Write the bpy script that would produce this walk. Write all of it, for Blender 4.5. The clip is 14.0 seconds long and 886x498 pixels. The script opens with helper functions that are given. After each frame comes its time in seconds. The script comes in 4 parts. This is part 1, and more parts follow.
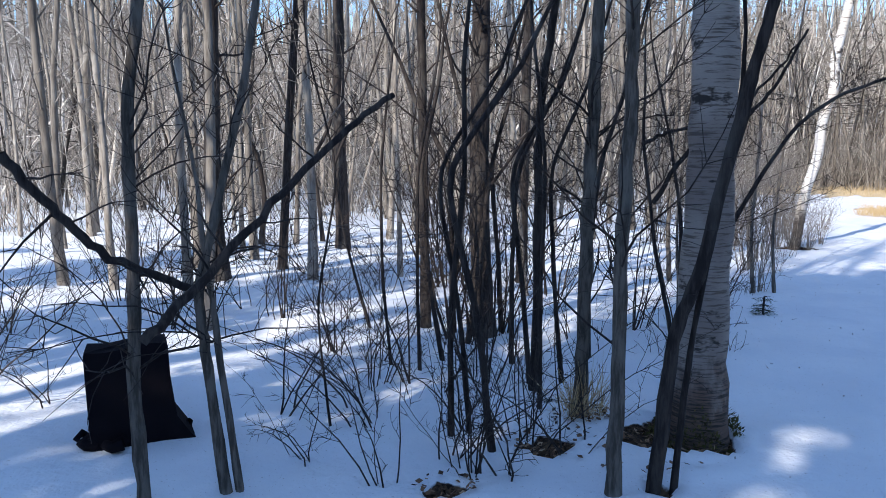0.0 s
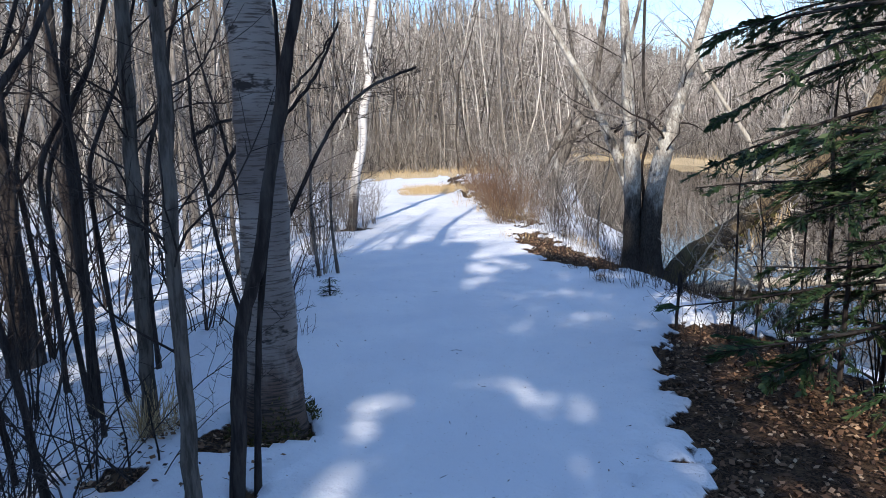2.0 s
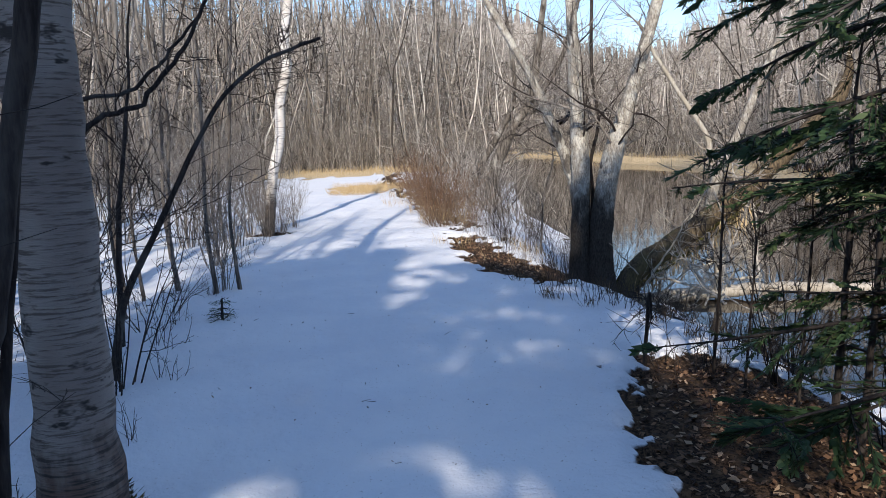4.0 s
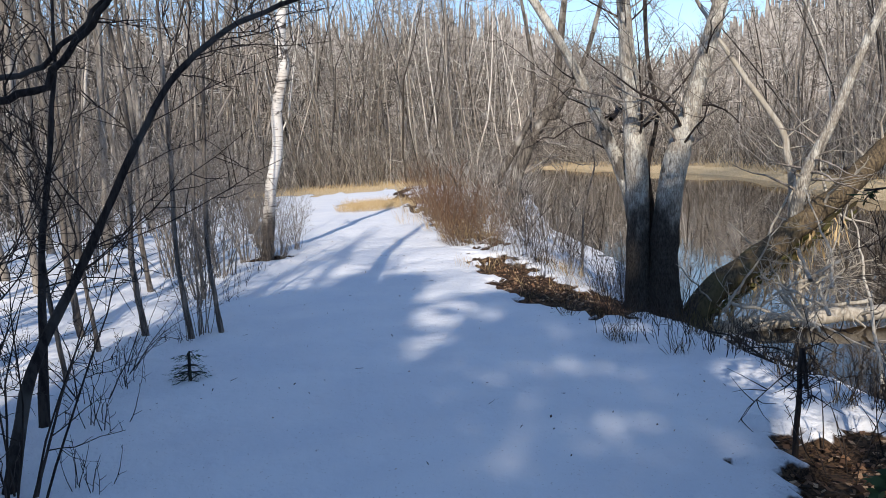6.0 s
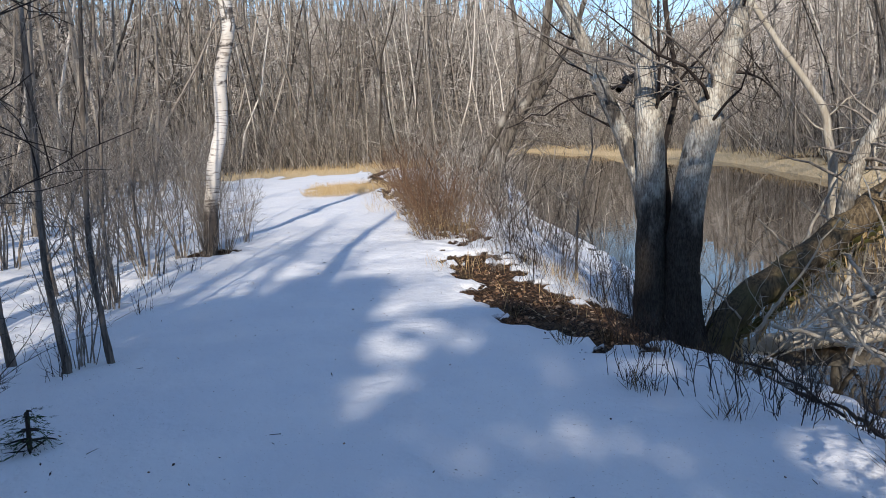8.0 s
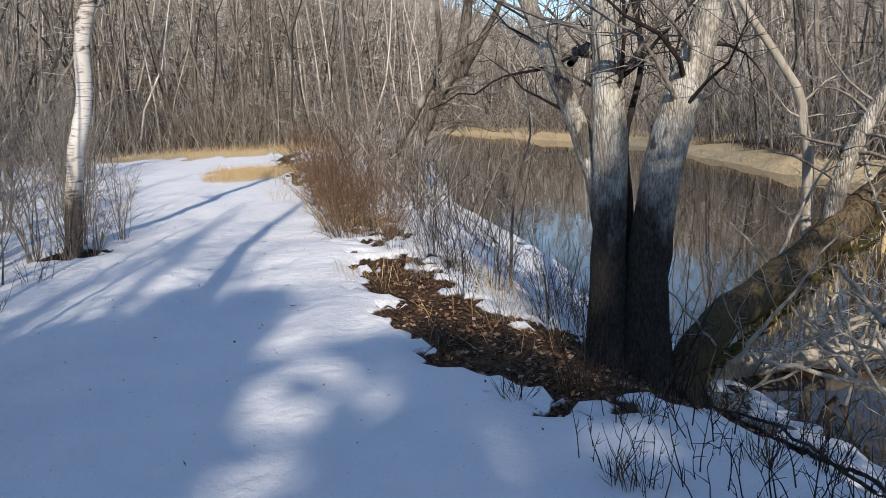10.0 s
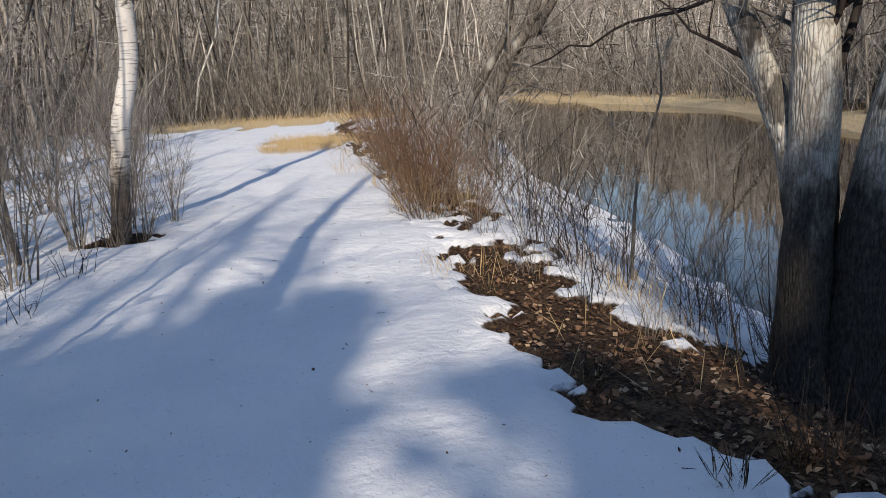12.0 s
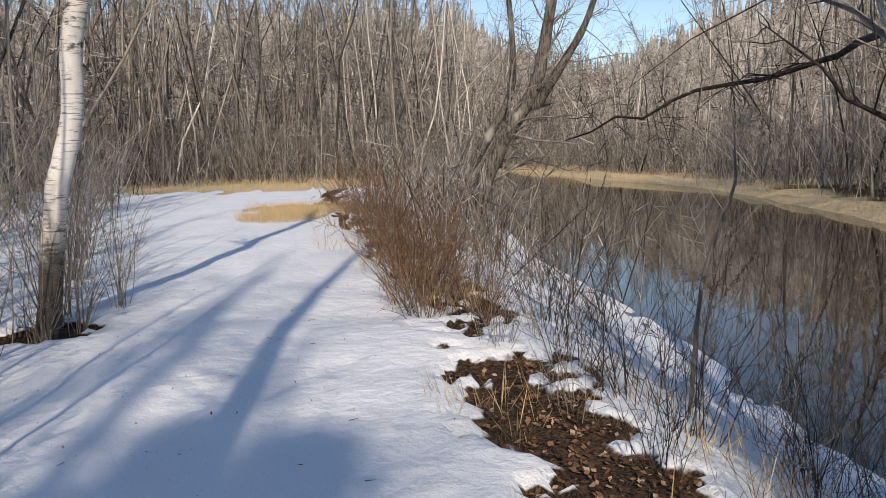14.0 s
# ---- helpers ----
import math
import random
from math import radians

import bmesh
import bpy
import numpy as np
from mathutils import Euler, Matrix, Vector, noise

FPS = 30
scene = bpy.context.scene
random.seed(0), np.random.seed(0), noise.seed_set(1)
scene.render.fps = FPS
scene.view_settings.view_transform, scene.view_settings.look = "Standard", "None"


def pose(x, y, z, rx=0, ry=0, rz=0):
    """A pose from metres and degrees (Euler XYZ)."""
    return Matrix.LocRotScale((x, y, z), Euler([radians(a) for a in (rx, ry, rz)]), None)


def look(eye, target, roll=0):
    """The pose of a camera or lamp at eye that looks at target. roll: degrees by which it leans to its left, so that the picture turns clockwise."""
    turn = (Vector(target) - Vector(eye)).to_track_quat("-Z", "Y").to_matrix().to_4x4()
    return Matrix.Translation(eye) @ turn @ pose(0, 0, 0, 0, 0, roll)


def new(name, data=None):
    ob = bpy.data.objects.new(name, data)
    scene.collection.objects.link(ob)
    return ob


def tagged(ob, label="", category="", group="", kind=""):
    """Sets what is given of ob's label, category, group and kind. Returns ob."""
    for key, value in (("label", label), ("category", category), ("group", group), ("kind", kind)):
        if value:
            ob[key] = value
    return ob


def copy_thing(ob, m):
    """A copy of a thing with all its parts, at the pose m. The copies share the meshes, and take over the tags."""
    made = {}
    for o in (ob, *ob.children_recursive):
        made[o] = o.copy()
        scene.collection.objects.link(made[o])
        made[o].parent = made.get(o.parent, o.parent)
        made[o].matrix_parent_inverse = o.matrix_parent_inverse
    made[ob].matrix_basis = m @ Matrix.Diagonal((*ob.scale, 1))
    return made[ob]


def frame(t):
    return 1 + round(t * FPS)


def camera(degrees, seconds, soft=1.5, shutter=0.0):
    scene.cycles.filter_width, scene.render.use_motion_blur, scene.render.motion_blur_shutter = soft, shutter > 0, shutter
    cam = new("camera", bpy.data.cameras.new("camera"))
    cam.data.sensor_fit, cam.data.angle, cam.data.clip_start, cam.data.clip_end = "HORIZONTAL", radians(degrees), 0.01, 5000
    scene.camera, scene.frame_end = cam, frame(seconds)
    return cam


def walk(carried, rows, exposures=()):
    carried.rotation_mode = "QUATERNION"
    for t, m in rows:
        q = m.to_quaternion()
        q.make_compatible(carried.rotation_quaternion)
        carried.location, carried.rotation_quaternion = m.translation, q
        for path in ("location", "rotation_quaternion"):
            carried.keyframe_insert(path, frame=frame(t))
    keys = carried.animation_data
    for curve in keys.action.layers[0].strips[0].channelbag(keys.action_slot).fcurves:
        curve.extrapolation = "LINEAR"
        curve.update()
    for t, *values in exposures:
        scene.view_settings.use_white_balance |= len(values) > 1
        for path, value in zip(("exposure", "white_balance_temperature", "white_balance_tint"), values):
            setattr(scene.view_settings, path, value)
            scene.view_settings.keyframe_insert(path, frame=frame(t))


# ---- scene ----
cam = camera(60.5, 14.0, 0.5)
METRES, EYE, TILT, LEAN, TURN = 8.533, 1.6, -7.0, 0.0, 0.0
ROWS = [
    (0.0, 0.0, 0.0, 0.0, 0.0, 0.0, 0.0),
    (0.5, 0.0013, 0.0029, -0.0006, -5.86, -0.11, 0.93),
    (1.0, 0.0001, 0.0029, 0.0004, -13.37, -0.47, 2.69),
    (1.5, 0.0004, 0.0079, 0.0013, -22.6, -1.17, 4.85),
    (2.0, 0.015, 0.0196, -0.0008, -31.48, -2.1, 5.99),
    (2.5, 0.0434, 0.043, -0.0006, -35.8, -2.89, 5.92),
    (5.0, 0.1618, 0.2168, 0.0086, -35.74, -2.3, 6.77),
    (5.5, 0.1873, 0.2587, 0.0099, -34.98, -1.82, 7.43),
    (6.0, 0.2124, 0.3009, 0.0119, -35.16, -1.51, 7.61),
    (6.5, 0.2459, 0.3369, 0.0142, -35.7, -1.36, 7.47),
    (7.0, 0.2787, 0.3687, 0.02, -36.58, -1.23, 6.99),
    (7.5, 0.3002, 0.4007, 0.0224, -36.0, -1.36, 6.61),
    (8.0, 0.3276, 0.4356, 0.023, -36.58, -3.0, 7.13),
    (8.5, 0.3566, 0.4657, 0.0278, -37.72, -3.83, 7.12),
    (11.0, 0.4538, 0.6137, 0.0431, -44.58, -5.56, 6.88),
    (11.5, 0.4665, 0.6489, 0.0433, -41.85, -6.08, 7.3),
    (12.0, 0.4798, 0.6819, 0.0486, -38.93, -7.18, 7.47),
    (12.5, 0.4945, 0.7167, 0.0542, -39.09, -8.73, 7.12),
    (13.0, 0.5205, 0.7448, 0.0568, -40.57, -8.56, 6.3),
    (13.5, 0.5418, 0.7746, 0.0635, -39.48, -5.42, 5.59),
    (14.0, 0.5598, 0.8082, 0.067, -40.1, -2.23, 5.46),
]
walk(cam, [(t, pose(0, 0, EYE, TILT, LEAN, TURN) @ pose(METRES * x, METRES * y, METRES * z, 90 + pitch, roll, yaw)) for t, x, y, z, yaw, pitch, roll in ROWS],
     [(0.0, 0.8, 6050, 12), (2.5, 0.56, 6300, 13), (8.5, 0.25, 6600, 12), (14.0, 0.0, 7000, 13)])

# world, sun
SUN_EL, SUN_AZ = 31.0, 218.3
world = bpy.data.worlds.new("sky")
scene.world = world
world.use_nodes = True
wt = world.node_tree
sky = wt.nodes.new("ShaderNodeTexSky")
sky.sky_type, sky.sun_disc = "NISHITA", False
sky.sun_elevation, sky.sun_rotation = radians(SUN_EL), radians(SUN_AZ)
sky.air_density, sky.dust_density, sky.ozone_density = 1.0, 0.1, 3.0
wt.links.new(sky.outputs[0], wt.nodes["Background"].inputs[0])
wt.nodes["Background"].inputs[1].default_value = 0.145
sun = new("sun", bpy.data.lights.new("sun", "SUN"))
sun.data.energy, sun.data.angle, sun.data.color = 3.6, radians(0.55), (1.0, 0.915, 0.79)
az = radians(SUN_AZ)
sun.matrix_world = look((0, 0, 0), (-math.sin(az) * math.cos(radians(SUN_EL)), -math.cos(az) * math.cos(radians(SUN_EL)), -math.sin(radians(SUN_EL))))

# ---- materials ----


class Nodes:
    """A short way to write a node material."""

    def __init__(self, name, rough=0.8, spec=0.3):
        self.mat = bpy.data.materials.new(name)
        self.mat.use_nodes = True
        self.t = self.mat.node_tree
        self.b = self.t.nodes["Principled BSDF"]
        self.b.inputs["Roughness"].default_value = rough
        self.b.inputs["Specular IOR Level"].default_value = spec

    def put(self, socket, value):
        if isinstance(value, bpy.types.NodeSocket):
            self.t.links.new(value, socket)
        else:
            socket.default_value = value

    def coords(self, scale=(1, 1, 1), which="Object"):
        tc, mp = self.t.nodes.new("ShaderNodeTexCoord"), self.t.nodes.new("ShaderNodeMapping")
        self.t.links.new(tc.outputs[which], mp.inputs[0])
        mp.inputs["Scale"].default_value = scale
        return mp.outputs[0]

    def noise(self, scale, at, detail=3.0, rough=0.55):
        n = self.t.nodes.new("ShaderNodeTexNoise")
        n.inputs["Scale"].default_value, n.inputs["Detail"].default_value, n.inputs["Roughness"].default_value = scale, detail, rough
        self.t.links.new(at, n.inputs["Vector"])
        return n.outputs["Fac"]

    def voronoi(self, scale, at, feature="F1"):
        n = self.t.nodes.new("ShaderNodeTexVoronoi")
        n.feature = feature
        n.inputs["Scale"].default_value = scale
        self.t.links.new(at, n.inputs["Vector"])
        return n.outputs["Distance"]

    def ramp(self, fac, lo, hi, a=0.0, b=1.0):
        n = self.t.nodes.new("ShaderNodeMapRange")
        n.interpolation_type = "SMOOTHSTEP"
        for i, v in enumerate((fac, lo, hi, a, b)):
            self.put(n.inputs[i], v)
        return n.outputs[0]

    def math(self, op, a, b=0.0):
        n = self.t.nodes.new("ShaderNodeMath")
        n.operation = op
        self.put(n.inputs[0], a), self.put(n.inputs[1], b)
        return n.outputs[0]

    def mix(self, fac, a, b):
        n = self.t.nodes.new("ShaderNodeMix")
        n.data_type = "RGBA"
        self.put(n.inputs[0], fac)
        self.put(n.inputs[6], a if not isinstance(a, tuple) else (*a, 1)), self.put(n.inputs[7], b if not isinstance(b, tuple) else (*b, 1))
        return n.outputs[2]

    def attr(self, name):
        n = self.t.nodes.new("ShaderNodeAttribute")
        n.attribute_name = name
        return n.outputs["Fac"]

    def island(self):
        return self.t.nodes.new("ShaderNodeNewGeometry").outputs["Random Per Island"]

    def each(self):
        return self.t.nodes.new("ShaderNodeObjectInfo").outputs["Random"]

    def done(self, colour, height=None, strength=0.4, distance=0.01):
        self.put(self.b.inputs["Base Color"], colour if not isinstance(colour, tuple) else (*colour, 1))
        if height is not None:
            n = self.t.nodes.new("ShaderNodeBump")
            n.inputs["Strength"].default_value, n.inputs["Distance"].default_value = strength, distance
            self.t.links.new(height, n.inputs["Height"])
            self.t.links.new(n.outputs[0], self.b.inputs["Normal"])
        return self.mat


def bark(name, a, b, c, grain=22.0, rough=0.9, vary=0.35, bump=0.7):
    """Bark with upright ridges, in three colours; each tree a little lighter or darker."""
    m = Nodes(name, rough, 0.2)
    ridge = m.noise(grain, m.coords((1, 1, 0.16)), 4.0, 0.65)
    patch = m.noise(2.6, m.coords((1, 1, 0.6)), 3.0)
    col = m.mix(m.ramp(ridge, 0.38, 0.62), a, b)
    col = m.mix(m.ramp(patch, 0.52, 0.66, 0.0, 0.75), col, c)
    col = m.mix(m.math("MULTIPLY", m.each(), vary), col, tuple(v * 0.4 for v in a))
    return m.done(col, ridge, bump, 0.012)


def island_mat(name, a, b, c, rough=0.85, spread=0.5):
    """For heaps of small pieces: each piece has its own tone."""
    m = Nodes(name, rough, 0.2)
    r = m.island()
    col = m.mix(m.ramp(r, 0.0, spread), a, b)
    col = m.mix(m.ramp(r, 0.75, 1.0), col, c)
    return m.done(col)


# BARK_GREY and BARK_DARK: shade on the near trunks is put into the colour
BARK_GREY = bark("bark_grey", (0.07, 0.061, 0.051), (0.19, 0.165, 0.138), (0.33, 0.305, 0.26), 30.0, 0.9, 0.35, 1.0)
BARK_POLE = bark("bark_pole", (0.19, 0.165, 0.14), (0.42, 0.375, 0.315), (0.58, 0.54, 0.475), 16.0, 0.9, 0.6)
BARK_MID = bark("bark_mid", (0.1, 0.085, 0.072), (0.25, 0.215, 0.18), (0.36, 0.33, 0.285), 26.0)
BARK_DARK = bark("bark_dark", (0.026, 0.021, 0.02), (0.07, 0.058, 0.05), (0.13, 0.118, 0.104), 30.0)
def maple_bark():
    """Plates between dark cracks, with pale lichen; the foot has shade painted in."""
    m = Nodes("bark_maple", 0.92, 0.15)
    crack = m.voronoi(58.0, m.coords((1, 1, 0.16)), "DISTANCE_TO_EDGE")
    grain = m.noise(90.0, m.coords((1, 1, 0.3)), 4.0, 0.7)
    lichen = m.noise(9.0, m.coords((1, 1, 0.7)), 5.0, 0.7)
    col = m.mix(m.ramp(grain, 0.35, 0.65), (0.3, 0.265, 0.215), (0.54, 0.49, 0.41))
    col = m.mix(m.ramp(lichen, 0.46, 0.6, 0.0, 0.9), col, (0.72, 0.69, 0.6))
    col = m.mix(m.ramp(crack, 0.0, 0.1, 0.5, 0.0), col, (0.08, 0.065, 0.052))
    scar = m.noise(5.0, m.coords((1, 1, 0.45)), 4.0, 0.7)
    col = m.mix(m.ramp(scar, 0.58, 0.66, 0.0, 0.8), col, (0.06, 0.05, 0.044))
    up = m.t.nodes.new("ShaderNodeSeparateXYZ")
    m.t.links.new(m.coords(), up.inputs[0])
    # dark foot bark up to a ragged edge, with the shade there painted in
    foot_shade = m.math("ADD", up.outputs[2], m.math("MULTIPLY", m.noise(3.5, m.coords((1, 1, 0.35)), 5.0, 0.7), 1.3))
    col = m.mix(m.ramp(foot_shade, 1.5, 1.95, 0.95, 0.0), col, m.mix(m.ramp(grain, 0.35, 0.65), (0.02, 0.018, 0.016), (0.065, 0.056, 0.048)))
    tall = m.math("ADD", m.math("MULTIPLY", m.ramp(crack, 0.0, 0.25), 1.0), m.math("MULTIPLY", grain, 0.5))
    return m.done(col, tall, 0.6, 0.01)


BARK_MAPLE = maple_bark()
BARK_LEAN = bark("bark_lean", (0.06, 0.05, 0.042), (0.2, 0.175, 0.145), (0.46, 0.43, 0.37), 26.0, 0.95, 0.1, 1.0)
BARK_WET = bark("bark_wet", (0.06, 0.045, 0.03), (0.18, 0.135, 0.08), (0.14, 0.12, 0.055), 55.0, 0.9, 0.1, 1.0)
DEADWOOD = bark("deadwood", (0.4, 0.35, 0.28), (0.62, 0.57, 0.48), (0.5, 0.44, 0.34), 30.0)
TWIG = bark("twig_dark", (0.03, 0.023, 0.02), (0.07, 0.055, 0.047), (0.12, 0.098, 0.086), 40.0, 0.8)
TWIG_GREY = bark("twig_grey", (0.17, 0.145, 0.122), (0.36, 0.315, 0.265), (0.52, 0.475, 0.415), 40.0, 0.8)
TWIG_RED = bark("twig_red", (0.1, 0.054, 0.034), (0.26, 0.155, 0.09), (0.4, 0.265, 0.16), 40.0, 0.7)
TWIG_MIXED = bark("twig_brown", (0.1, 0.068, 0.048), (0.27, 0.195, 0.135), (0.42, 0.32, 0.22), 40.0, 0.7)
STRAW = island_mat("straw", (0.34, 0.22, 0.1), (0.58, 0.43, 0.23), (0.7, 0.57, 0.35))
LEAVES = island_mat("dead_leaves", (0.035, 0.02, 0.014), (0.26, 0.145, 0.08), (0.5, 0.35, 0.22), 0.7, 0.95)
NEEDLES = island_mat("needles", (0.018, 0.04, 0.018), (0.042, 0.078, 0.032), (0.1, 0.125, 0.05), 0.55)
WOODS = island_mat("woods", (0.035, 0.03, 0.026), (0.4, 0.352, 0.3), (0.82, 0.77, 0.69), 0.9, 0.85)
EDGE = island_mat("edge_grass", (0.03, 0.022, 0.016), (0.1, 0.07, 0.04), (0.3, 0.22, 0.12))
MOSS = island_mat("moss", (0.05, 0.04, 0.02), (0.09, 0.085, 0.025), (0.16, 0.12, 0.05), 0.95)


def birch_bark():
    m = Nodes("bark_birch", 0.6, 0.35)
    dashes = m.noise(5.0, m.coords((1, 1, 11)), 3.0, 0.6)
    scars = m.noise(3.2, m.coords((1, 1, 2.2)), 4.0, 0.7)
    tint = m.noise(1.7, m.coords((1, 1, 1)), 2.0)
    col = m.mix(m.ramp(tint, 0.35, 0.65), (0.62, 0.57, 0.5), (0.78, 0.75, 0.7))
    col = m.mix(m.ramp(dashes, 0.56, 0.63, 0.0, 0.85), col, (0.2, 0.16, 0.13))
    col = m.mix(m.ramp(scars, 0.55, 0.63), col, (0.09, 0.075, 0.065))
    up = m.t.nodes.new("ShaderNodeSeparateXYZ")
    m.t.links.new(m.coords(), up.inputs[0])
    rough_foot = m.ramp(m.math("ADD", up.outputs[2], m.math("MULTIPLY", m.noise(6.0, m.coords((1, 1, 0.5)), 4.0, 0.7), 1.0)), 1.0, 1.35, 0.95, 0.0)
    col = m.mix(rough_foot, col, (0.05, 0.04, 0.035))
    return m.done(col, dashes, 0.5, 0.008)


def old_birch_bark():
    m = Nodes("bark_birch_old", 0.75, 0.25)
    dashes = m.noise(6.0, m.coords((1, 1, 13)), 4.0, 0.65)
    scars = m.noise(4.0, m.coords((1, 1, 2.0)), 4.0, 0.7)
    tint = m.noise(1.5, m.coords((1, 1, 0.6)), 3.0)
    col = m.mix(m.ramp(tint, 0.35, 0.65), (0.24, 0.2, 0.175), (0.45, 0.4, 0.35))
    col = m.mix(m.ramp(dashes, 0.5, 0.62, 0.0, 0.9), col, (0.12, 0.095, 0.08))
    col = m.mix(m.ramp(scars, 0.58, 0.66), col, (0.05, 0.042, 0.036))
    up = m.t.nodes.new("ShaderNodeSeparateXYZ")
    m.t.links.new(m.coords(), up.inputs[0])
    rough_foot = m.ramp(m.math("ADD", up.outputs[2], m.math("MULTIPLY", m.noise(7.0, m.coords((1, 1, 0.5)), 4.0, 0.7), 0.9)), 0.7, 1.1, 0.9, 0.0)
    col = m.mix(rough_foot, col, m.mix(m.ramp(dashes, 0.42, 0.58), (0.14, 0.085, 0.06), (0.035, 0.027, 0.022)))
    return m.done(col, dashes, 0.8, 0.012)


BIRCH, BIRCH_OLD = birch_bark(), old_birch_bark()


def ground_mat():
    m = Nodes("snow_and_soil", 0.7, 0.12)
    at = m.coords()
    fine, mid, big = m.noise(55.0, at, 4.0, 0.7), m.noise(7.0, at, 4.0, 0.6), m.noise(1.1, at, 3.0)
    snow = m.mix(m.ramp(big, 0.35, 0.65), (0.83, 0.85, 0.88), (0.9, 0.91, 0.92))
    specks = m.noise(70.0, at, 2.0, 0.6)
    snow = m.mix(m.ramp(specks, 0.67, 0.74, 0.0, 0.6), snow, (0.3, 0.24, 0.18))
    soil = m.mix(m.ramp(fine, 0.4, 0.62), (0.022, 0.015, 0.011), (0.12, 0.074, 0.044))
    soil = m.mix(m.ramp(mid, 0.5, 0.7), soil, (0.15, 0.095, 0.055))
    straw = m.mix(m.ramp(m.noise(18.0, m.coords((1, 1, 0.5)), 4.0, 0.7), 0.35, 0.65), (0.5, 0.37, 0.2), (0.82, 0.66, 0.42))
    bare = m.mix(m.ramp(m.attr("straw"), 0.3, 0.7), soil, straw)
    edge = m.math("ADD", m.attr("snow"), m.math("MULTIPLY", m.math("SUBTRACT", mid, 0.5), 0.5))
    mask = m.ramp(edge, 0.44, 0.54)
    col = m.mix(mask, bare, snow)
    m.put(m.b.inputs["Roughness"], m.ramp(mask, 0, 1, 0.95, 0.75))
    relief = m.math("ADD", m.math("MULTIPLY", mid, 1.0), m.math("ADD", m.math("MULTIPLY", fine, 0.07), m.math("MULTIPLY", m.noise(20.0, at, 2.0, 0.5), 0.16)))
    return m.done(col, relief, 0.5, 0.065)


def water_mat():
    m = Nodes("river_water", 0.025, 0.4)
    at = m.coords((0.5, 1.0, 1.0))
    col = m.mix(m.noise(0.25, at, 2.0), (0.03, 0.02, 0.012), (0.055, 0.038, 0.022))
    return m.done(col, m.noise(2.2, at, 3.0, 0.5), 0.06, 0.04)


def plastic_mat():
    m = Nodes("black_felt", 0.95, 0.1)
    at = m.coords()
    weave = m.noise(160.0, at, 2.0)
    return m.done(m.mix(m.noise(6.0, at, 3.0), (0.006, 0.005, 0.007), (0.014, 0.011, 0.014)), weave, 0.4, 0.004)


def far_wood_mat():
    """Countless far trunks and twigs run together into streaks."""
    m = Nodes("far_wood", 1.0, 0.0)
    streak = m.noise(1.0, m.coords((1.1, 1.1, 0.35)), 6.0, 0.8)
    twig = m.noise(2.4, m.coords((1, 1, 0.8)), 5.0, 0.8)
    col = m.mix(m.ramp(streak, 0.38, 0.6), (0.17, 0.152, 0.142), (0.42, 0.385, 0.35))
    col = m.mix(m.ramp(twig, 0.5, 0.62, 0.0, 0.7), col, (0.58, 0.55, 0.51))
    return m.done(col)


GROUND, WATER, FELT, FARWOOD = ground_mat(), water_mat(), plastic_mat(), far_wood_mat()

# ---- mesh tools ----


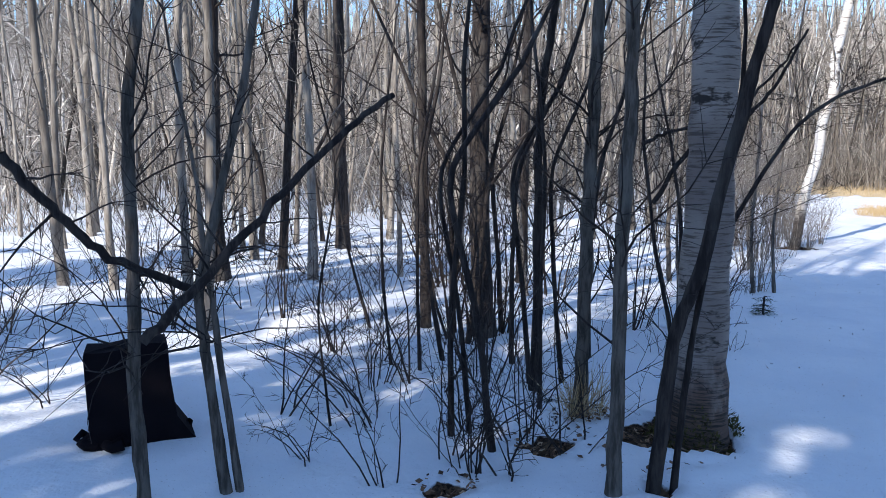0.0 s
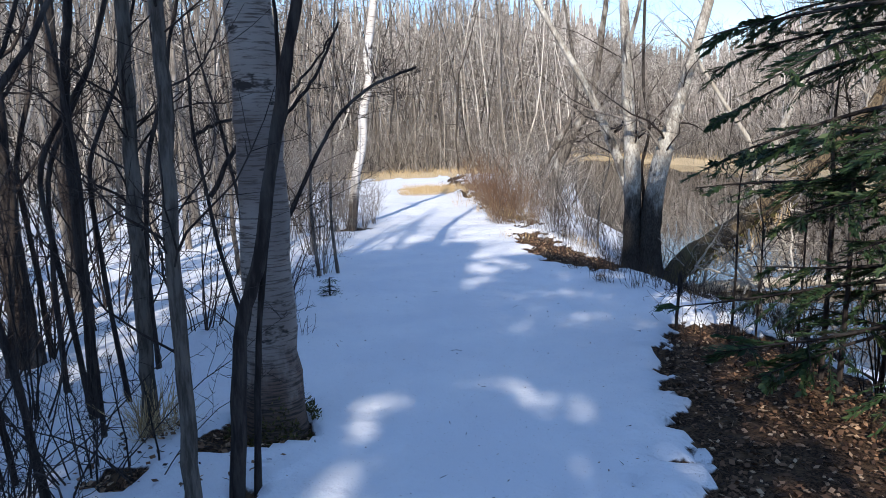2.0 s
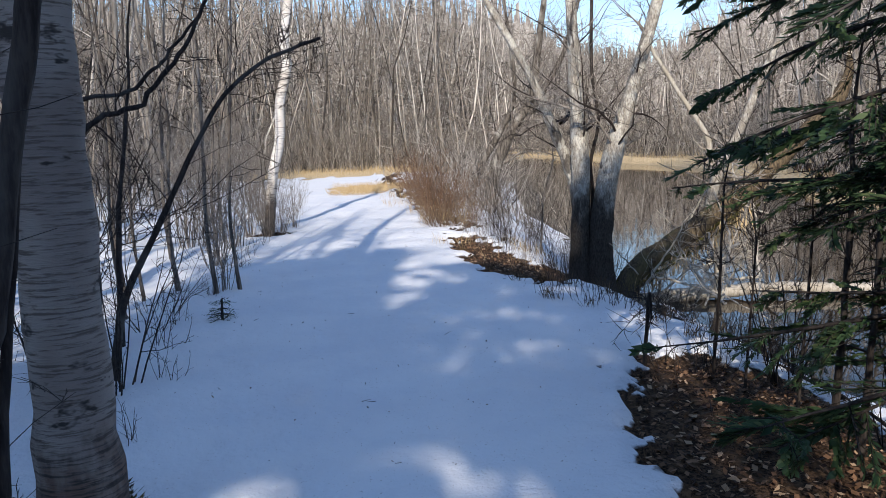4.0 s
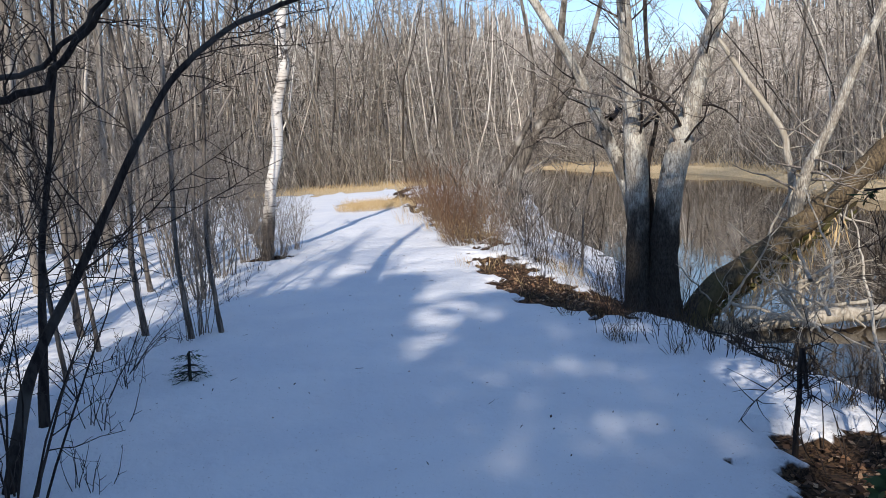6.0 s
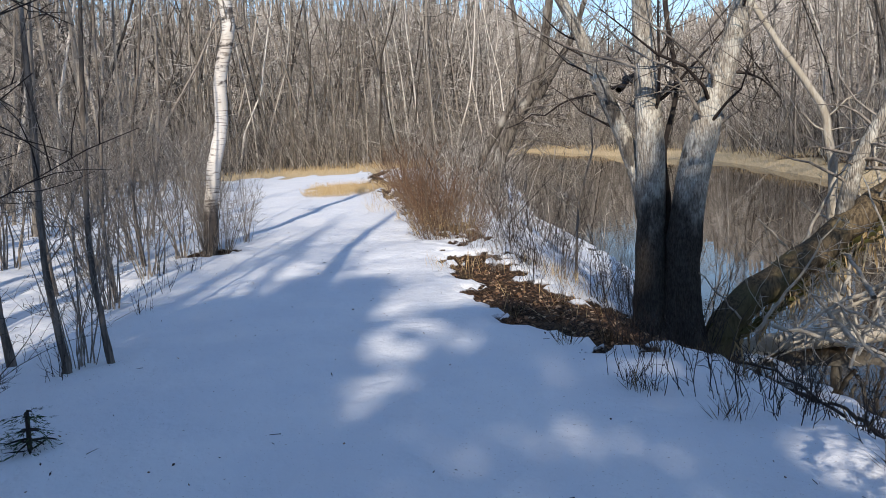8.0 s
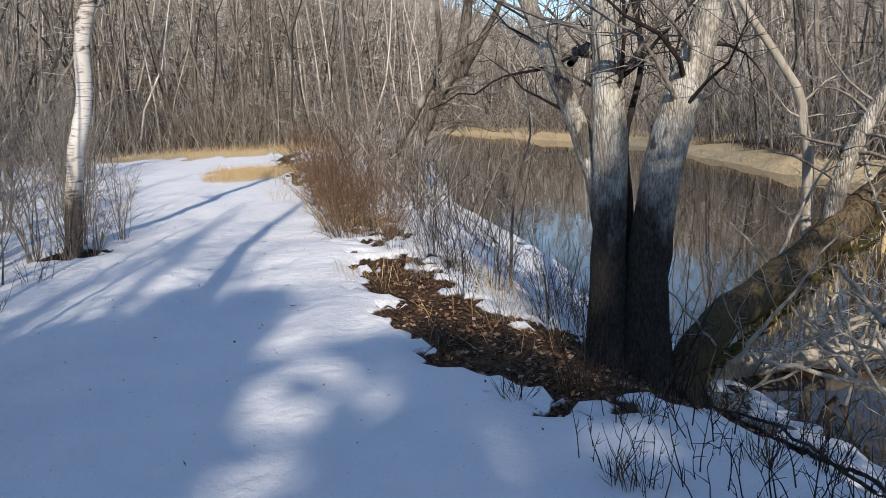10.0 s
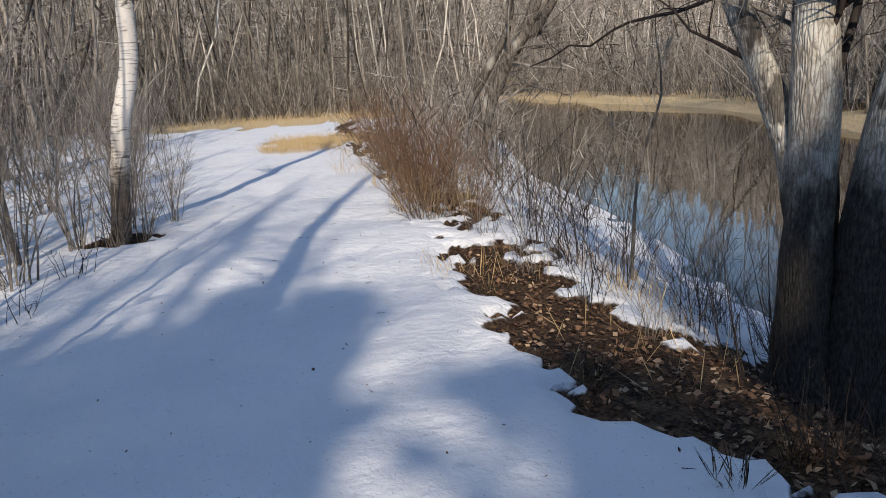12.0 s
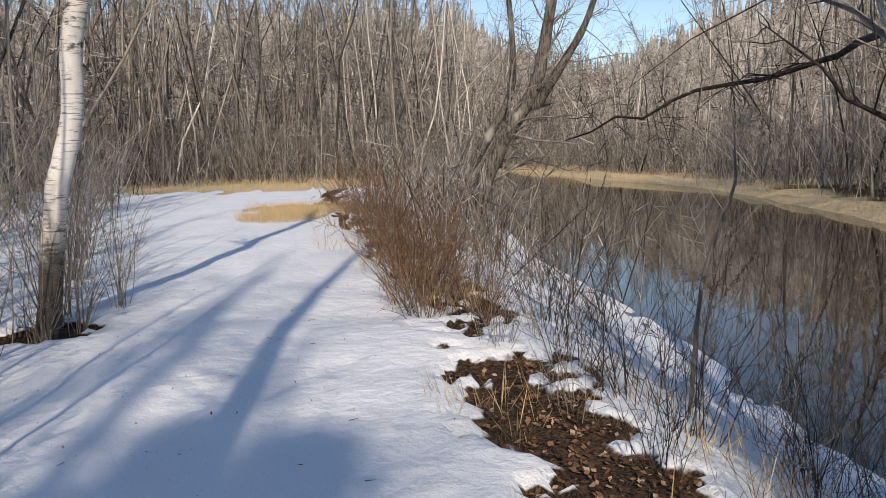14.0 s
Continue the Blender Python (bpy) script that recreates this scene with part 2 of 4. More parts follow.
class Bag:
    """Collects quads and triangles, then makes one mesh of them."""

    def __init__(self):
        self.v, self.q, self.n = [], [], 0

    def tube(self, p, r, k=5):
        p, r = np.asarray(p, float), np.asarray(r, float)
        t = np.gradient(p, axis=0)
        t /= np.linalg.norm(t, axis=1)[:, None] + 1e-9
        mean = np.abs(p[-1] - p[0])
        ref = np.eye(3)[int(np.argmin(mean))]
        a = np.cross(t, ref)
        a /= np.linalg.norm(a, axis=1)[:, None] + 1e-9
        b = np.cross(t, a)
        ang = np.arange(k) * (2 * math.pi / k)
        ring = p[:, None] + r[:, None, None] * (np.cos(ang)[None, :, None] * a[:, None] + np.sin(ang)[None, :, None] * b[:, None])
        i, j = np.meshgrid(np.arange(len(p) - 1), np.arange(k), indexing="ij")
        j2 = (j + 1) % k
        q = np.stack([i * k + j, (i + 1) * k + j, (i + 1) * k + j2, i * k + j2], -1).reshape(-1, 4)
        self.add(ring.reshape(-1, 3), q)

    def add(self, verts, quads):
        self.v.append(np.asarray(verts, float))
        self.q.append(np.asarray(quads) + self.n)
        self.n += len(verts)

    def sticks(self, base, tip, r0, r1):
        """Many straight three-sided sticks at once."""
        base, tip = np.asarray(base, float), np.asarray(tip, float)
        d = tip - base
        d /= np.linalg.norm(d, axis=1)[:, None] + 1e-9
        a = np.cross(d, np.where(np.abs(d[:, 2:]) > 0.8, (1.0, 0.3, 0.0), (0.2, 0.1, 1.0)))
        a /= np.linalg.norm(a, axis=1)[:, None] + 1e-9
        b = np.cross(d, a)
        r0, r1 = np.broadcast_to(r0, len(base)), np.broadcast_to(r1, len(base))
        ring = [math.cos(w) * a + math.sin(w) * b for w in (0, 2.0944, 4.1888)]
        v = np.stack([base + o * r0[:, None] for o in ring] + [tip + o * r1[:, None] for o in ring], 1)
        i = np.arange(len(base))[:, None, None] * 6
        self.add(v.reshape(-1, 3), (i + np.array(((0, 1, 4, 3), (1, 2, 5, 4), (2, 0, 3, 5)))[None]).reshape(-1, 4))

    def blades(self, base, tip, side):
        """Many thin blades at once: a quad each, broad at the middle."""
        base, tip, side = (np.asarray(x, float) for x in (base, tip, side))
        mid = (base + tip) / 2
        v = np.stack([base, mid + side, tip, mid - side], 1).reshape(-1, 3)
        self.add(v, np.arange(len(v)).reshape(-1, 4))

    def mesh(self, name, material, smooth=True):
        v, q = np.concatenate(self.v), np.concatenate(self.q)
        me = bpy.data.meshes.new(name)
        me.vertices.add(len(v))
        me.vertices.foreach_set("co", v.astype(np.float32).ravel())
        me.loops.add(q.size)
        me.loops.foreach_set("vertex_index", q.astype(np.int32).ravel())
        me.polygons.add(len(q))
        me.polygons.foreach_set("loop_start", np.arange(0, q.size, 4, dtype=np.int32))
        me.polygons.foreach_set("use_smooth", np.full(len(q), smooth))
        me.materials.append(material)
        me.update(calc_edges=True)
        me.validate()
        return me


def part(name, bag, material, parent=None, label="", smooth=True):
    ob = new(name, bag.mesh(name, material, smooth))
    if parent is not None:
        ob.parent = parent
    return tagged(ob, label) if label else ob


def limbs(name, bags, material, parent):
    """Each branch a part, with its fine twigs under it."""
    for main, spray in bags:
        ob = part(name, main, material, parent)
        if spray.n:
            tagged(part("twig_spray", spray, material, ob), kind="stuff")


def thing(name, at, label, category, group="", kind=""):
    ob = new(name)
    ob.location = at
    ob.empty_display_size = 0.2
    return tagged(ob, label, category, group, kind)


def limb(rng, p, d, length, r0, r1, steps, wander=0.12, lift=0.0):
    """A wandering limb: its points and radii. lift bends it up (or down)."""
    p, d = np.array(p, float), np.array(d, float) / np.linalg.norm(d)
    pts = [p]
    turn = rng.normal(0, wander, (steps, 3))
    for i in range(steps):
        d = d + turn[i] + (0, 0, lift)
        d = d / np.linalg.norm(d)
        pts.append(pts[-1] + d * (length / steps))
    f = np.linspace(0, 1, steps + 1)
    return np.array(pts), r0 + (r1 - r0) * f


def along(p, f):
    k = f * (len(p) - 1)
    i = min(int(k), len(p) - 2)
    return p[i] + (p[i + 1] - p[i]) * (k - i), p[i + 1] - p[i]


def boughs(bag, rng, p, r, count, lo, hi, length, spread=0.9, lift=0.05, levels=2, kids=5, k=4, wander=0.16, thin=0.5, split=None):
    """Side branches of a limb, with their own side branches."""
    for f in np.sort(rng.uniform(lo, hi, count)):
        at, d = along(p, f)
        d = d / (np.linalg.norm(d) + 1e-9)
        out = rng.normal(0, 1, 3)
        out -= d * out.dot(d)
        out /= np.linalg.norm(out) + 1e-9
        rad = float(np.interp(f, np.linspace(0, 1, len(r)), r)) * thin * rng.uniform(0.6, 1.0)
        ln = length * (1.15 - 0.75 * f) * rng.uniform(0.5, 1.2)
        steps = 6 if levels > 1 else 3
        if split is not None:
            bag, spray = Bag(), Bag()
            split.append((bag, spray))
        else:
            spray = bag
        bp, br = limb(rng, at, d * (1 - spread) + out * spread + (0, 0, 0.15), ln, max(rad, 0.003), 0.0016 if levels > 1 else 0.001, steps, wander, lift)
        bag.tube(bp, br, k if levels > 1 else 3)
        if levels > 1:
            boughs(spray, rng, bp, br, kids, 0.12, 0.97, ln * 0.5, 0.7, lift, levels - 1, max(3, kids - 1), 3, wander, 0.6)


def smooth_path(points, n):
    """A smooth line through a few points."""
    p = np.array(points, float)
    t = np.linspace(0, 1, len(p))
    x = np.linspace(0, 1, n)
    out = np.stack([np.interp(x, t, p[:, i]) for i in range(3)], 1)
    for _ in range(2):
        out[1:-1] = (out[:-2] + 2 * out[1:-1] + out[2:]) / 4
    return out


# ---- the lie of the land: s along the trail, n to its river side ----
U, V = np.array((0.6198, 0.7848)), np.array((0.7848, -0.6198))
S_R = [-60, 0, 3.6, 5.9, 7.2, 8.2, 9.4, 9.9, 11, 12.1, 14.3, 18.6, 23.3, 30, 45, 200]
N_R = [1.0, 0.6, 0.55, 0.95, 1.2, 0.7, 0.6, 0.1, -0.05, -0.3, -0.5, -1.3, -2.4, -3.5, -4, 0]
S_W = [-60, 0, 6.7, 8.2, 9.6, 12.6, 17.6, 22.6, 33, 60, 110, 200]
N_W = [6, 4.2, 3.3, 2.85, 2.6, 2.2, 2.1, 1.5, 1.8, 3.5, 5, 6]
S_F = [-60, 0, 14, 26, 34, 43, 50, 55, 68, 80, 200]
N_F = [13, 12, 11, 10.5, 11.4, 12.3, 10.9, 9.6, 7.8, 4.0, 4.0]
S_L = [-60, 0, 4.2, 7.7, 10.2, 14.1, 17.5, 26, 36, 200]
N_L = [-1.6, -1.5, -1.5, -2.3, -2.6, -3.3, -3.9, -5.5, -8, -8]
WATER_Z = -0.7


def lattice(x, y, seed):
    """Smooth random values between 0 and 1 over the plane."""
    def h(i, j):
        a = np.sin(i * 127.1 + j * 311.7 + seed * 74.7) * 43758.5453
        return a - np.floor(a)
    i, j = np.floor(x), np.floor(y)
    f, g = x - i, y - j
    f, g = f * f * (3 - 2 * f), g * g * (3 - 2 * g)
    return (h(i, j) * (1 - f) + h(i + 1, j) * f) * (1 - g) + (h(i, j + 1) * (1 - f) + h(i + 1, j + 1) * f) * g


def fbm(x, y, seed, octaves=4):
    return sum(lattice(x * 2 ** o, y * 2 ** o, seed + o) * 0.5 ** (o + 1) for o in range(octaves)) / (1 - 0.5 ** octaves)


def step(a, b, x):
    t = np.clip((x - a) / (b - a), 0, 1)
    return t * t * (3 - 2 * t)


def land(x, y):
    """Height, snow cover and straw cover at a place (arrays)."""
    x, y = np.asarray(x, float), np.asarray(y, float)
    s, n = x * U[0] + y * U[1], x * V[0] + y * V[1]
    nr, nw, nf, nl = (np.interp(s, a, b) for a, b in ((S_R, N_R), (S_W, N_W), (S_F, N_F), (S_L, N_L)))
    n1 = fbm(x * 0.9, y * 0.9, 1)
    n2 = fbm(x * 4.0, y * 4.0, 9)
    t = (n - nr) / np.maximum(nw - nr, 0.3)
    z = -0.03 * step(0, 1.2, nl - n) - (0.03 + 0.67) * step(0.22, 1.0, t) * (t > 0)
    z = z - 0.9 * step(0.0, 1.0, n - nw) * (n > nw) + (1.3 + 0.5 * (n1 - 0.5)) * step(-0.6 + 0.8 * (n1 - 0.5), 1.0, n - nf)
    z = z + (n1 - 0.5) * 0.10 * step(-0.5, 1.5, nl - n) + (n1 - 0.5) * 0.06 + (n2 - 0.5) * 0.045
    z = z + (n2 - 0.5) * 0.28 * step(0.0, 0.5, n - nf)
    # snow cover
    rag = (n2 - 0.5) * 1.5 + (n1 - 0.5) * 0.5 + (fbm(x * 9, y * 9, 31, 3) - 0.5) * 1.3
    bare = np.zeros_like(s)

    def spot(cx, cy, rx, hard=1.0):
        return np.clip(1.0 - (np.hypot(x - cx, y - cy) / rx) ** 2, -1, 1) * hard + rag

    under_spruce = np.minimum((n - nr) * 2.2, (6.7 - s) * 1.4) + rag * 0.9
    strip = np.minimum(np.minimum((n - nr) * 3.0, (nr + np.maximum(1.5 - 0.5 * np.maximum(s - 10, 0), 0.8) - n) * 1.8), np.minimum((s - 9.1) * 1.3, (13.2 - s) * 0.9)) + rag * 0.9
    brush = np.minimum(np.minimum((n - nr) * 1.5, (nr + 1.0 - n) * 1.2), (s - 13.6) * 1.0) - 0.2 + rag
    beyond = np.minimum(s - 37, 6) * 0.5 + rag
    straw_patch = np.maximum(spot(13.9, 22.3, 1.7), spot(18.5, 34.5, 5.0))
    shore = (n - nf) * 1.0 + 0.6
    for b in (under_spruce, strip, brush, spot(1.42, 4.22, 0.27), spot(1.16, 4.2, 0.2), spot(0.02, 3.5, 0.12), spot(0.6, 4.1, 0.16), spot(1.04, 3.5, 0.1, 1.2),
              spot(6.1, 13.15, 0.38), spot(7.5, 7.3, 1.1), straw_patch, beyond, shore):
        bare = np.maximum(bare, np.clip(b + 0.4, 0, 1))
    snow = 1 - bare
    straw = np.clip(np.maximum(np.maximum(straw_patch + 0.4, np.minimum(shore + 0.5, (1.9 + 1.2 * (n1 - 0.5) - (n - nf)) * 2)), beyond * 0.9), 0, 1)
    z = z + 0.075 * step(0.35, 0.65, snow) - 0.06
    return z, snow, straw


def ground_z(x, y):
    return float(land(np.array([x]), np.array([y]))[0][0])


def axis(inner_a, inner_b, fine, far_a, far_b, grow=1.09):
    mid = list(np.arange(inner_a, inner_b + fine / 2, fine))
    lo, hi, d = [], [], fine
    x = inner_a
    while x > far_a:
        d *= grow
        x -= d
        lo.append(x)
    d, x = fine, inner_b
    while x < far_b:
        d *= grow
        x += d
        hi.append(x)
    return np.array(lo[::-1] + mid + hi)


def build_ground():
    s, n = axis(1.8, 14.8, 0.06, -2500, 2500, 1.08), axis(-3.0, 3.2, 0.06, -2500, 2500, 1.08)
    S, N = np.meshgrid(s, n, indexing="ij")
    x, y = S * U[0] + N * V[0], S * U[1] + N * V[1]
    z, snow, straw = land(x.ravel(), y.ravel())
    bag = Bag()
    i, j = np.meshgrid(np.arange(len(s) - 1), np.arange(len(n) - 1), indexing="ij")
    k = len(n)
    q = np.stack([i * k + j, i * k + j + 1, (i + 1) * k + j + 1, (i + 1) * k + j], -1).reshape(-1, 4)[:, ::-1]
    bag.add(np.stack([x.ravel(), y.ravel(), z], 1), q)
    ob = part("ground", bag, GROUND)
    for name, values in (("snow", snow), ("straw", straw)):
        a = ob.data.attributes.new(name, "FLOAT", "POINT")
        a.data.foreach_set("value", values.astype(np.float32))
    return tagged(ob, "trampled old snow over leaf litter and straw along a river trail", "ground", kind="structure")


def build_water():
    s = np.array([-120, -60, -20, 0, 5, 10, 15, 20, 26, 34, 42, 50, 60, 80, 110, 160, 220], float)
    a, b = np.interp(s, S_W, N_W) - 0.4, np.interp(s, S_F, N_F) + 1.2
    left = s[:, None] * U + a[:, None] * V
    right = s[:, None] * U + b[:, None] * V
    v = np.concatenate([left, right])
    v = np.concatenate([v, np.full((len(v), 1), WATER_Z)], 1)
    m = len(s)
    i = np.arange(m - 1)
    bag = Bag()
    bag.add(v, np.stack([i, i + m, i + m + 1, i + 1], -1))
    return tagged(part("water", bag, WATER), "still dark brown river water between low banks", "water", kind="structure")


build_ground()
build_water()

# ---- trees ----


def pole_tree(seed, height, r, wood=BARK_POLE, twig=TWIG_GREY, low=0.14, count=30, label="slender bare grey hardwood standing in snow"):
    """A bare forest tree at the origin: a tall thin trunk and a twiggy crown."""
    rng = np.random.default_rng(seed)
    ob = thing("bare_tree", (0, 0, 0), label, "tree", "bare forest trees")
    p, _ = limb(rng, (0, 0, -0.25), (rng.normal(0, 0.03), rng.normal(0, 0.03), 1), height, r, r, 12, 0.035, 0.03)
    f = np.linspace(0, 1, 13)
    rad = r * (1 - f) ** 0.8 + 0.008
    rad[0] *= 1.45
    trunk = Bag()
    trunk.tube(p, rad, 7)
    part("trunk", trunk, wood, ob)
    crown = Bag()
    boughs(crown, rng, p, rad, count, low, 0.98, height * 0.19, 0.62, 0.09, 2, 5, 3, 0.16, 0.3)
    tagged(part("crown", crown, twig, ob), kind="stuff")
    return ob


def traced_tree(name, seed, points, r0, r1, height, label, wood=BARK_DARK, twig=TWIG, count=14, low=0.3, length=1.0, sides=9, group="", flare=1.35):
    """A tree whose trunk passes a few places and then goes on up to its height."""
    rng = np.random.default_rng(seed)
    pts = [np.array(q, float) for q in points]
    base = pts[0].copy()
    base[2] = ground_z(base[0], base[1])
    ob = thing(name, base, label, "tree", group)
    pts[0] = base - (0, 0, 0.15)
    d = pts[-1] - pts[-2]
    rise = height - pts[-1][2]
    low_p = smooth_path(pts, 5 * len(pts)) - base
    low_p[2:-1] += rng.normal(0, 0.09 * r0 if r0 < 0.06 else 0.04 * r0, (len(low_p) - 3, 3))
    p = low_p
    if rise > 0.3:
        up, _ = limb(rng, low_p[-1], d / np.linalg.norm(d) + (0, 0, 0.5), rise, 1, 1, 8, 0.07, 0.08)
        p = np.concatenate([low_p, up[1:]])
    ln = np.concatenate([[0], np.cumsum(np.linalg.norm(np.diff(p, axis=0), axis=1))])
    f = ln / ln[-1]
    rad = r0 + (r1 - r0) * np.clip(ln / ln[len(low_p) - 1], 0, 1)
    if rise > 0.3:
        rad = rad * np.where(ln > ln[len(low_p) - 1], 1 - 0.93 * (ln - ln[len(low_p) - 1]) / (ln[-1] - ln[len(low_p) - 1]), 1)
    rad = rad * (1 + (flare - 1) * np.exp(-ln / 0.22)) * (1 + rng.normal(0, 0.06 if r0 < 0.06 else 0.025, len(rad)))
    trunk = Bag()
    trunk.tube(p, rad, sides)
    part("trunk", trunk, wood, ob)
    if count:
        bags = []
        boughs(Bag(), rng, p, rad, count, low, 0.98, length, 0.62, 0.03, 2, 8, 4, 0.2, 0.24, bags)
        limbs("branch", bags, twig, ob)
    return ob


def shrub(seed, stems, height, spread, r, wood, label, name="shrub", category="shrub", twigs=5, arch=-0.01, group="bare shrubs"):
    """Many thin stems from one root, arching apart, with side twigs."""
    rng = np.random.default_rng(seed)
    ob = thing(name, (0, 0, 0), label, category, group)
    for i in range(stems):
        stem, spray = Bag(), Bag()
        if stems >= 20:
            spray = stem
        a = rng.uniform(0, 2 * math.pi)
        q = rng.uniform(0, 0.14 + 0.12 * spread, 1)[0]
        h = height * rng.uniform(0.45, 1.1)
        p, rad = limb(rng, (q * math.cos(a), q * math.sin(a), -0.1), (spread * math.cos(a) * rng.uniform(0.1, 1), spread * math.sin(a) * rng.uniform(0.1, 1), 1), h, r * rng.uniform(0.5, 1.2), 0.0015, 7, 0.11, arch)
        stem.tube(p, rad, 5)
        boughs(spray, rng, p, rad, twigs, 0.2, 0.97, h * 0.32, 0.6, 0.03, 1 if twigs < 5 else 2, 4, 3, 0.2, 0.6)
        if stems < 20:
            limbs("stem", [(stem, spray)], wood, ob)
        else:
            part("cane", stem, wood, ob)
    return ob


def conifer(seed, height, reach, start=0.12, rows=15, fat=1.0, full=0.75, thick=1.0, label="dark green spruce with drooping boughs", whorl=6, ragged=0.65):
    """A spruce: whorls of drooping boughs with side sprays of needles."""
    rng = np.random.default_rng(seed)
    ob = thing("spruce_tree", (0, 0, 0), label, "tree", "spruces")
    trunk, wood, needles = Bag(), Bag(), Bag()
    p, _ = limb(rng, (0, 0, -0.2), (0, 0, 1), height, 1, 1, 10, 0.015, 0.05)
    rad = 0.009 * height * (1 - np.linspace(0, 1, 11)) + 0.01
    trunk.tube(p, rad, 8)
    for row in range(rows):
        f = start + (0.97 - start) * row / (rows - 1)
        at, _ = along(p, f)
        for k in range(whorl):
            a = k * 2 * math.pi / whorl + row * 0.7 + rng.uniform(-0.35, 0.35)
            ln = reach * (1.03 - f) ** full * rng.uniform(ragged, 1.1)
            bp, br = limb(rng, at + (0, 0, rng.uniform(-0.2, 0.2) * min(1, height / 4)), (math.cos(a), math.sin(a), rng.uniform(-0.15, 0.2)), ln, 0.006 + 0.008 * ln, 0.003, 6, 0.06, -0.05)
            wood.tube(bp, br, 4)
            m = int(9 + 9 * ln)
            for g in rng.uniform(0.15, 1.0, m):
                q, d = along(bp, g)
                d = d / np.linalg.norm(d)
                side = np.cross(d, (0, 0, 1)) * rng.choice((-1, 1)) + d * 0.7 + (0, 0, rng.uniform(-0.45, 0.05))
                tl = ln * 0.34 * (1.15 - g) * rng.uniform(0.6, 1.2) + 0.08
                tp, tr = limb(rng, q, side, tl, 0.004, 0.0015, 3, 0.1, -0.04)
                if thick > 0.5:
                    wood.tube(tp, tr, 3)
                c = int((10 + 70 * tl) * thick)
                e = rng.uniform(0, 1, c)
                base = tp[0] + (tp[-1] - tp[0]) * e[:, None]
                way = (tp[-1] - tp[0]) / tl
                off = rng.normal(0, 1, (c, 3)) * (1, 1, 0.6)
                tip = base + (way * 0.04 + off * 0.018) * fat
                needles.blades(base, tip, np.cross(tip - base, rng.normal(0, 1, 3)) * 0.09 * min(fat, 3))
    part("trunk", trunk, BARK_DARK, ob)
    tagged(part("bough_growth", wood, BARK_DARK, ob), kind="stuff")
    part("needles", needles, NEEDLES, ob, "dark green needles")
    return ob


def plant(ob, x, y, turn=0.0, size=1.0, dz=0.0, tilt=(0, 0)):
    """Another one of a thing, standing on the ground at that place."""
    m = Matrix.Translation((x, y, ground_z(x, y) + dz)) @ Euler((tilt[0], tilt[1], turn)).to_matrix().to_4x4() @ Matrix.Scale(size, 4)
    return copy_thing(ob, m)


def sn(s, n):
    return s * U + n * V


def discard(ob):
    for o in (*ob.children_recursive, ob):
        bpy.data.objects.remove(o)


# the old birch beside the trail, with its mossy foot
birch = traced_tree("birch_tree", 11, [(1.47, 4.24, 0), (1.47, 4.22, 0.57), (1.48, 4.22, 1.21), (1.48, 4.22, 1.83), (1.47, 4.22, 2.5)], 0.15, 0.118, 11.0,
                    "old paper birch with dark scarred bark and a mossy foot", BIRCH_OLD, TWIG_GREY, 16, 0.74, 1.8, 18, "", 1.6)
rng = np.random.default_rng(5)
moss = Bag()
for _ in range(3600):
    a, h = rng.uniform(0, 2 * math.pi), rng.uniform(0, 1) ** 2 * 0.3
    h *= 0.55 + 0.45 * math.sin(a * 3 + 1)
    rr = 0.2 * math.exp(-h / 0.3) + 0.05 + rng.uniform(0, 0.07) * (1 - h)
    b = np.array((rr * math.cos(a), rr * math.sin(a), h - 0.03))
    moss.blades([b], [b + rng.normal(0, 0.014, 3) + (0.012 * math.cos(a), 0.012 * math.sin(a), 0.012)], [rng.normal(0, 0.004, 3)])
part("moss", moss, MOSS, birch, "dark moss round the foot")

NEAR = "slim dark saplings beside the trail"
SLIM = "slim dark grey sapling trunk rising from the snow"
traced_tree("sapling", 21, [(1.0, 3.51, 0), (1.08, 3.49, 0.75), (1.18, 3.45, 1.07), (1.28, 3.42, 1.59), (1.37, 3.38, 2.03), (1.43, 3.36, 2.3)], 0.036, 0.028, 5.5, "bent dark sapling crossing before the old birch", BARK_DARK, TWIG, 4, 0.82, 0.35, 8, NEAR)
traced_tree("sapling", 22, [(1.11, 3.53, 0.06), (1.16, 3.51, 0.63), (1.25, 3.48, 1.28), (1.31, 3.46, 1.67)], 0.018, 0.012, 3.6, "thin dark sapling leaning beside the old birch", BARK_DARK, TWIG, 4, 0.82, 0.35, 7, NEAR)
traced_tree("sapling", 23, [(0.8, 3.41, 0), (0.81, 3.41, 0.63), (0.81, 3.41, 1.29), (0.83, 3.4, 1.79), (0.83, 3.4, 2.3)], 0.037, 0.029, 6.5, SLIM, BARK_GREY, TWIG, 20, 0.2, 1.0, 9, NEAR)
traced_tree("sapling", 24, [(0.84, 4.52, 0), (0.85, 4.52, 0.49), (0.87, 4.52, 1.52), (0.9, 4.51, 2.5)], 0.045, 0.036, 7.0, SLIM, BARK_GREY, TWIG, 20, 0.2, 1.0, 9, NEAR)
traced_tree("bare_tree", 25, [(0.39, 6.76, 0), (0.33, 6.76, 0.72), (0.32, 6.76, 1.73), (0.33, 6.76, 3.0)], 0.1, 0.078, 10, "dark bare trunk rising out of a stem clump", BARK_DARK, TWIG, 18, 0.25, 1.5, 10)
traced_tree("bare_tree", 26, [(0.62, 5.06, 0), (0.64, 5.06, 0.75), (0.63, 5.06, 1.88), (0.7, 5.05, 2.4)], 0.035, 0.025, 6, SLIM, BARK_DARK, TWIG, 14, 0.25, 1.0, 8, NEAR)
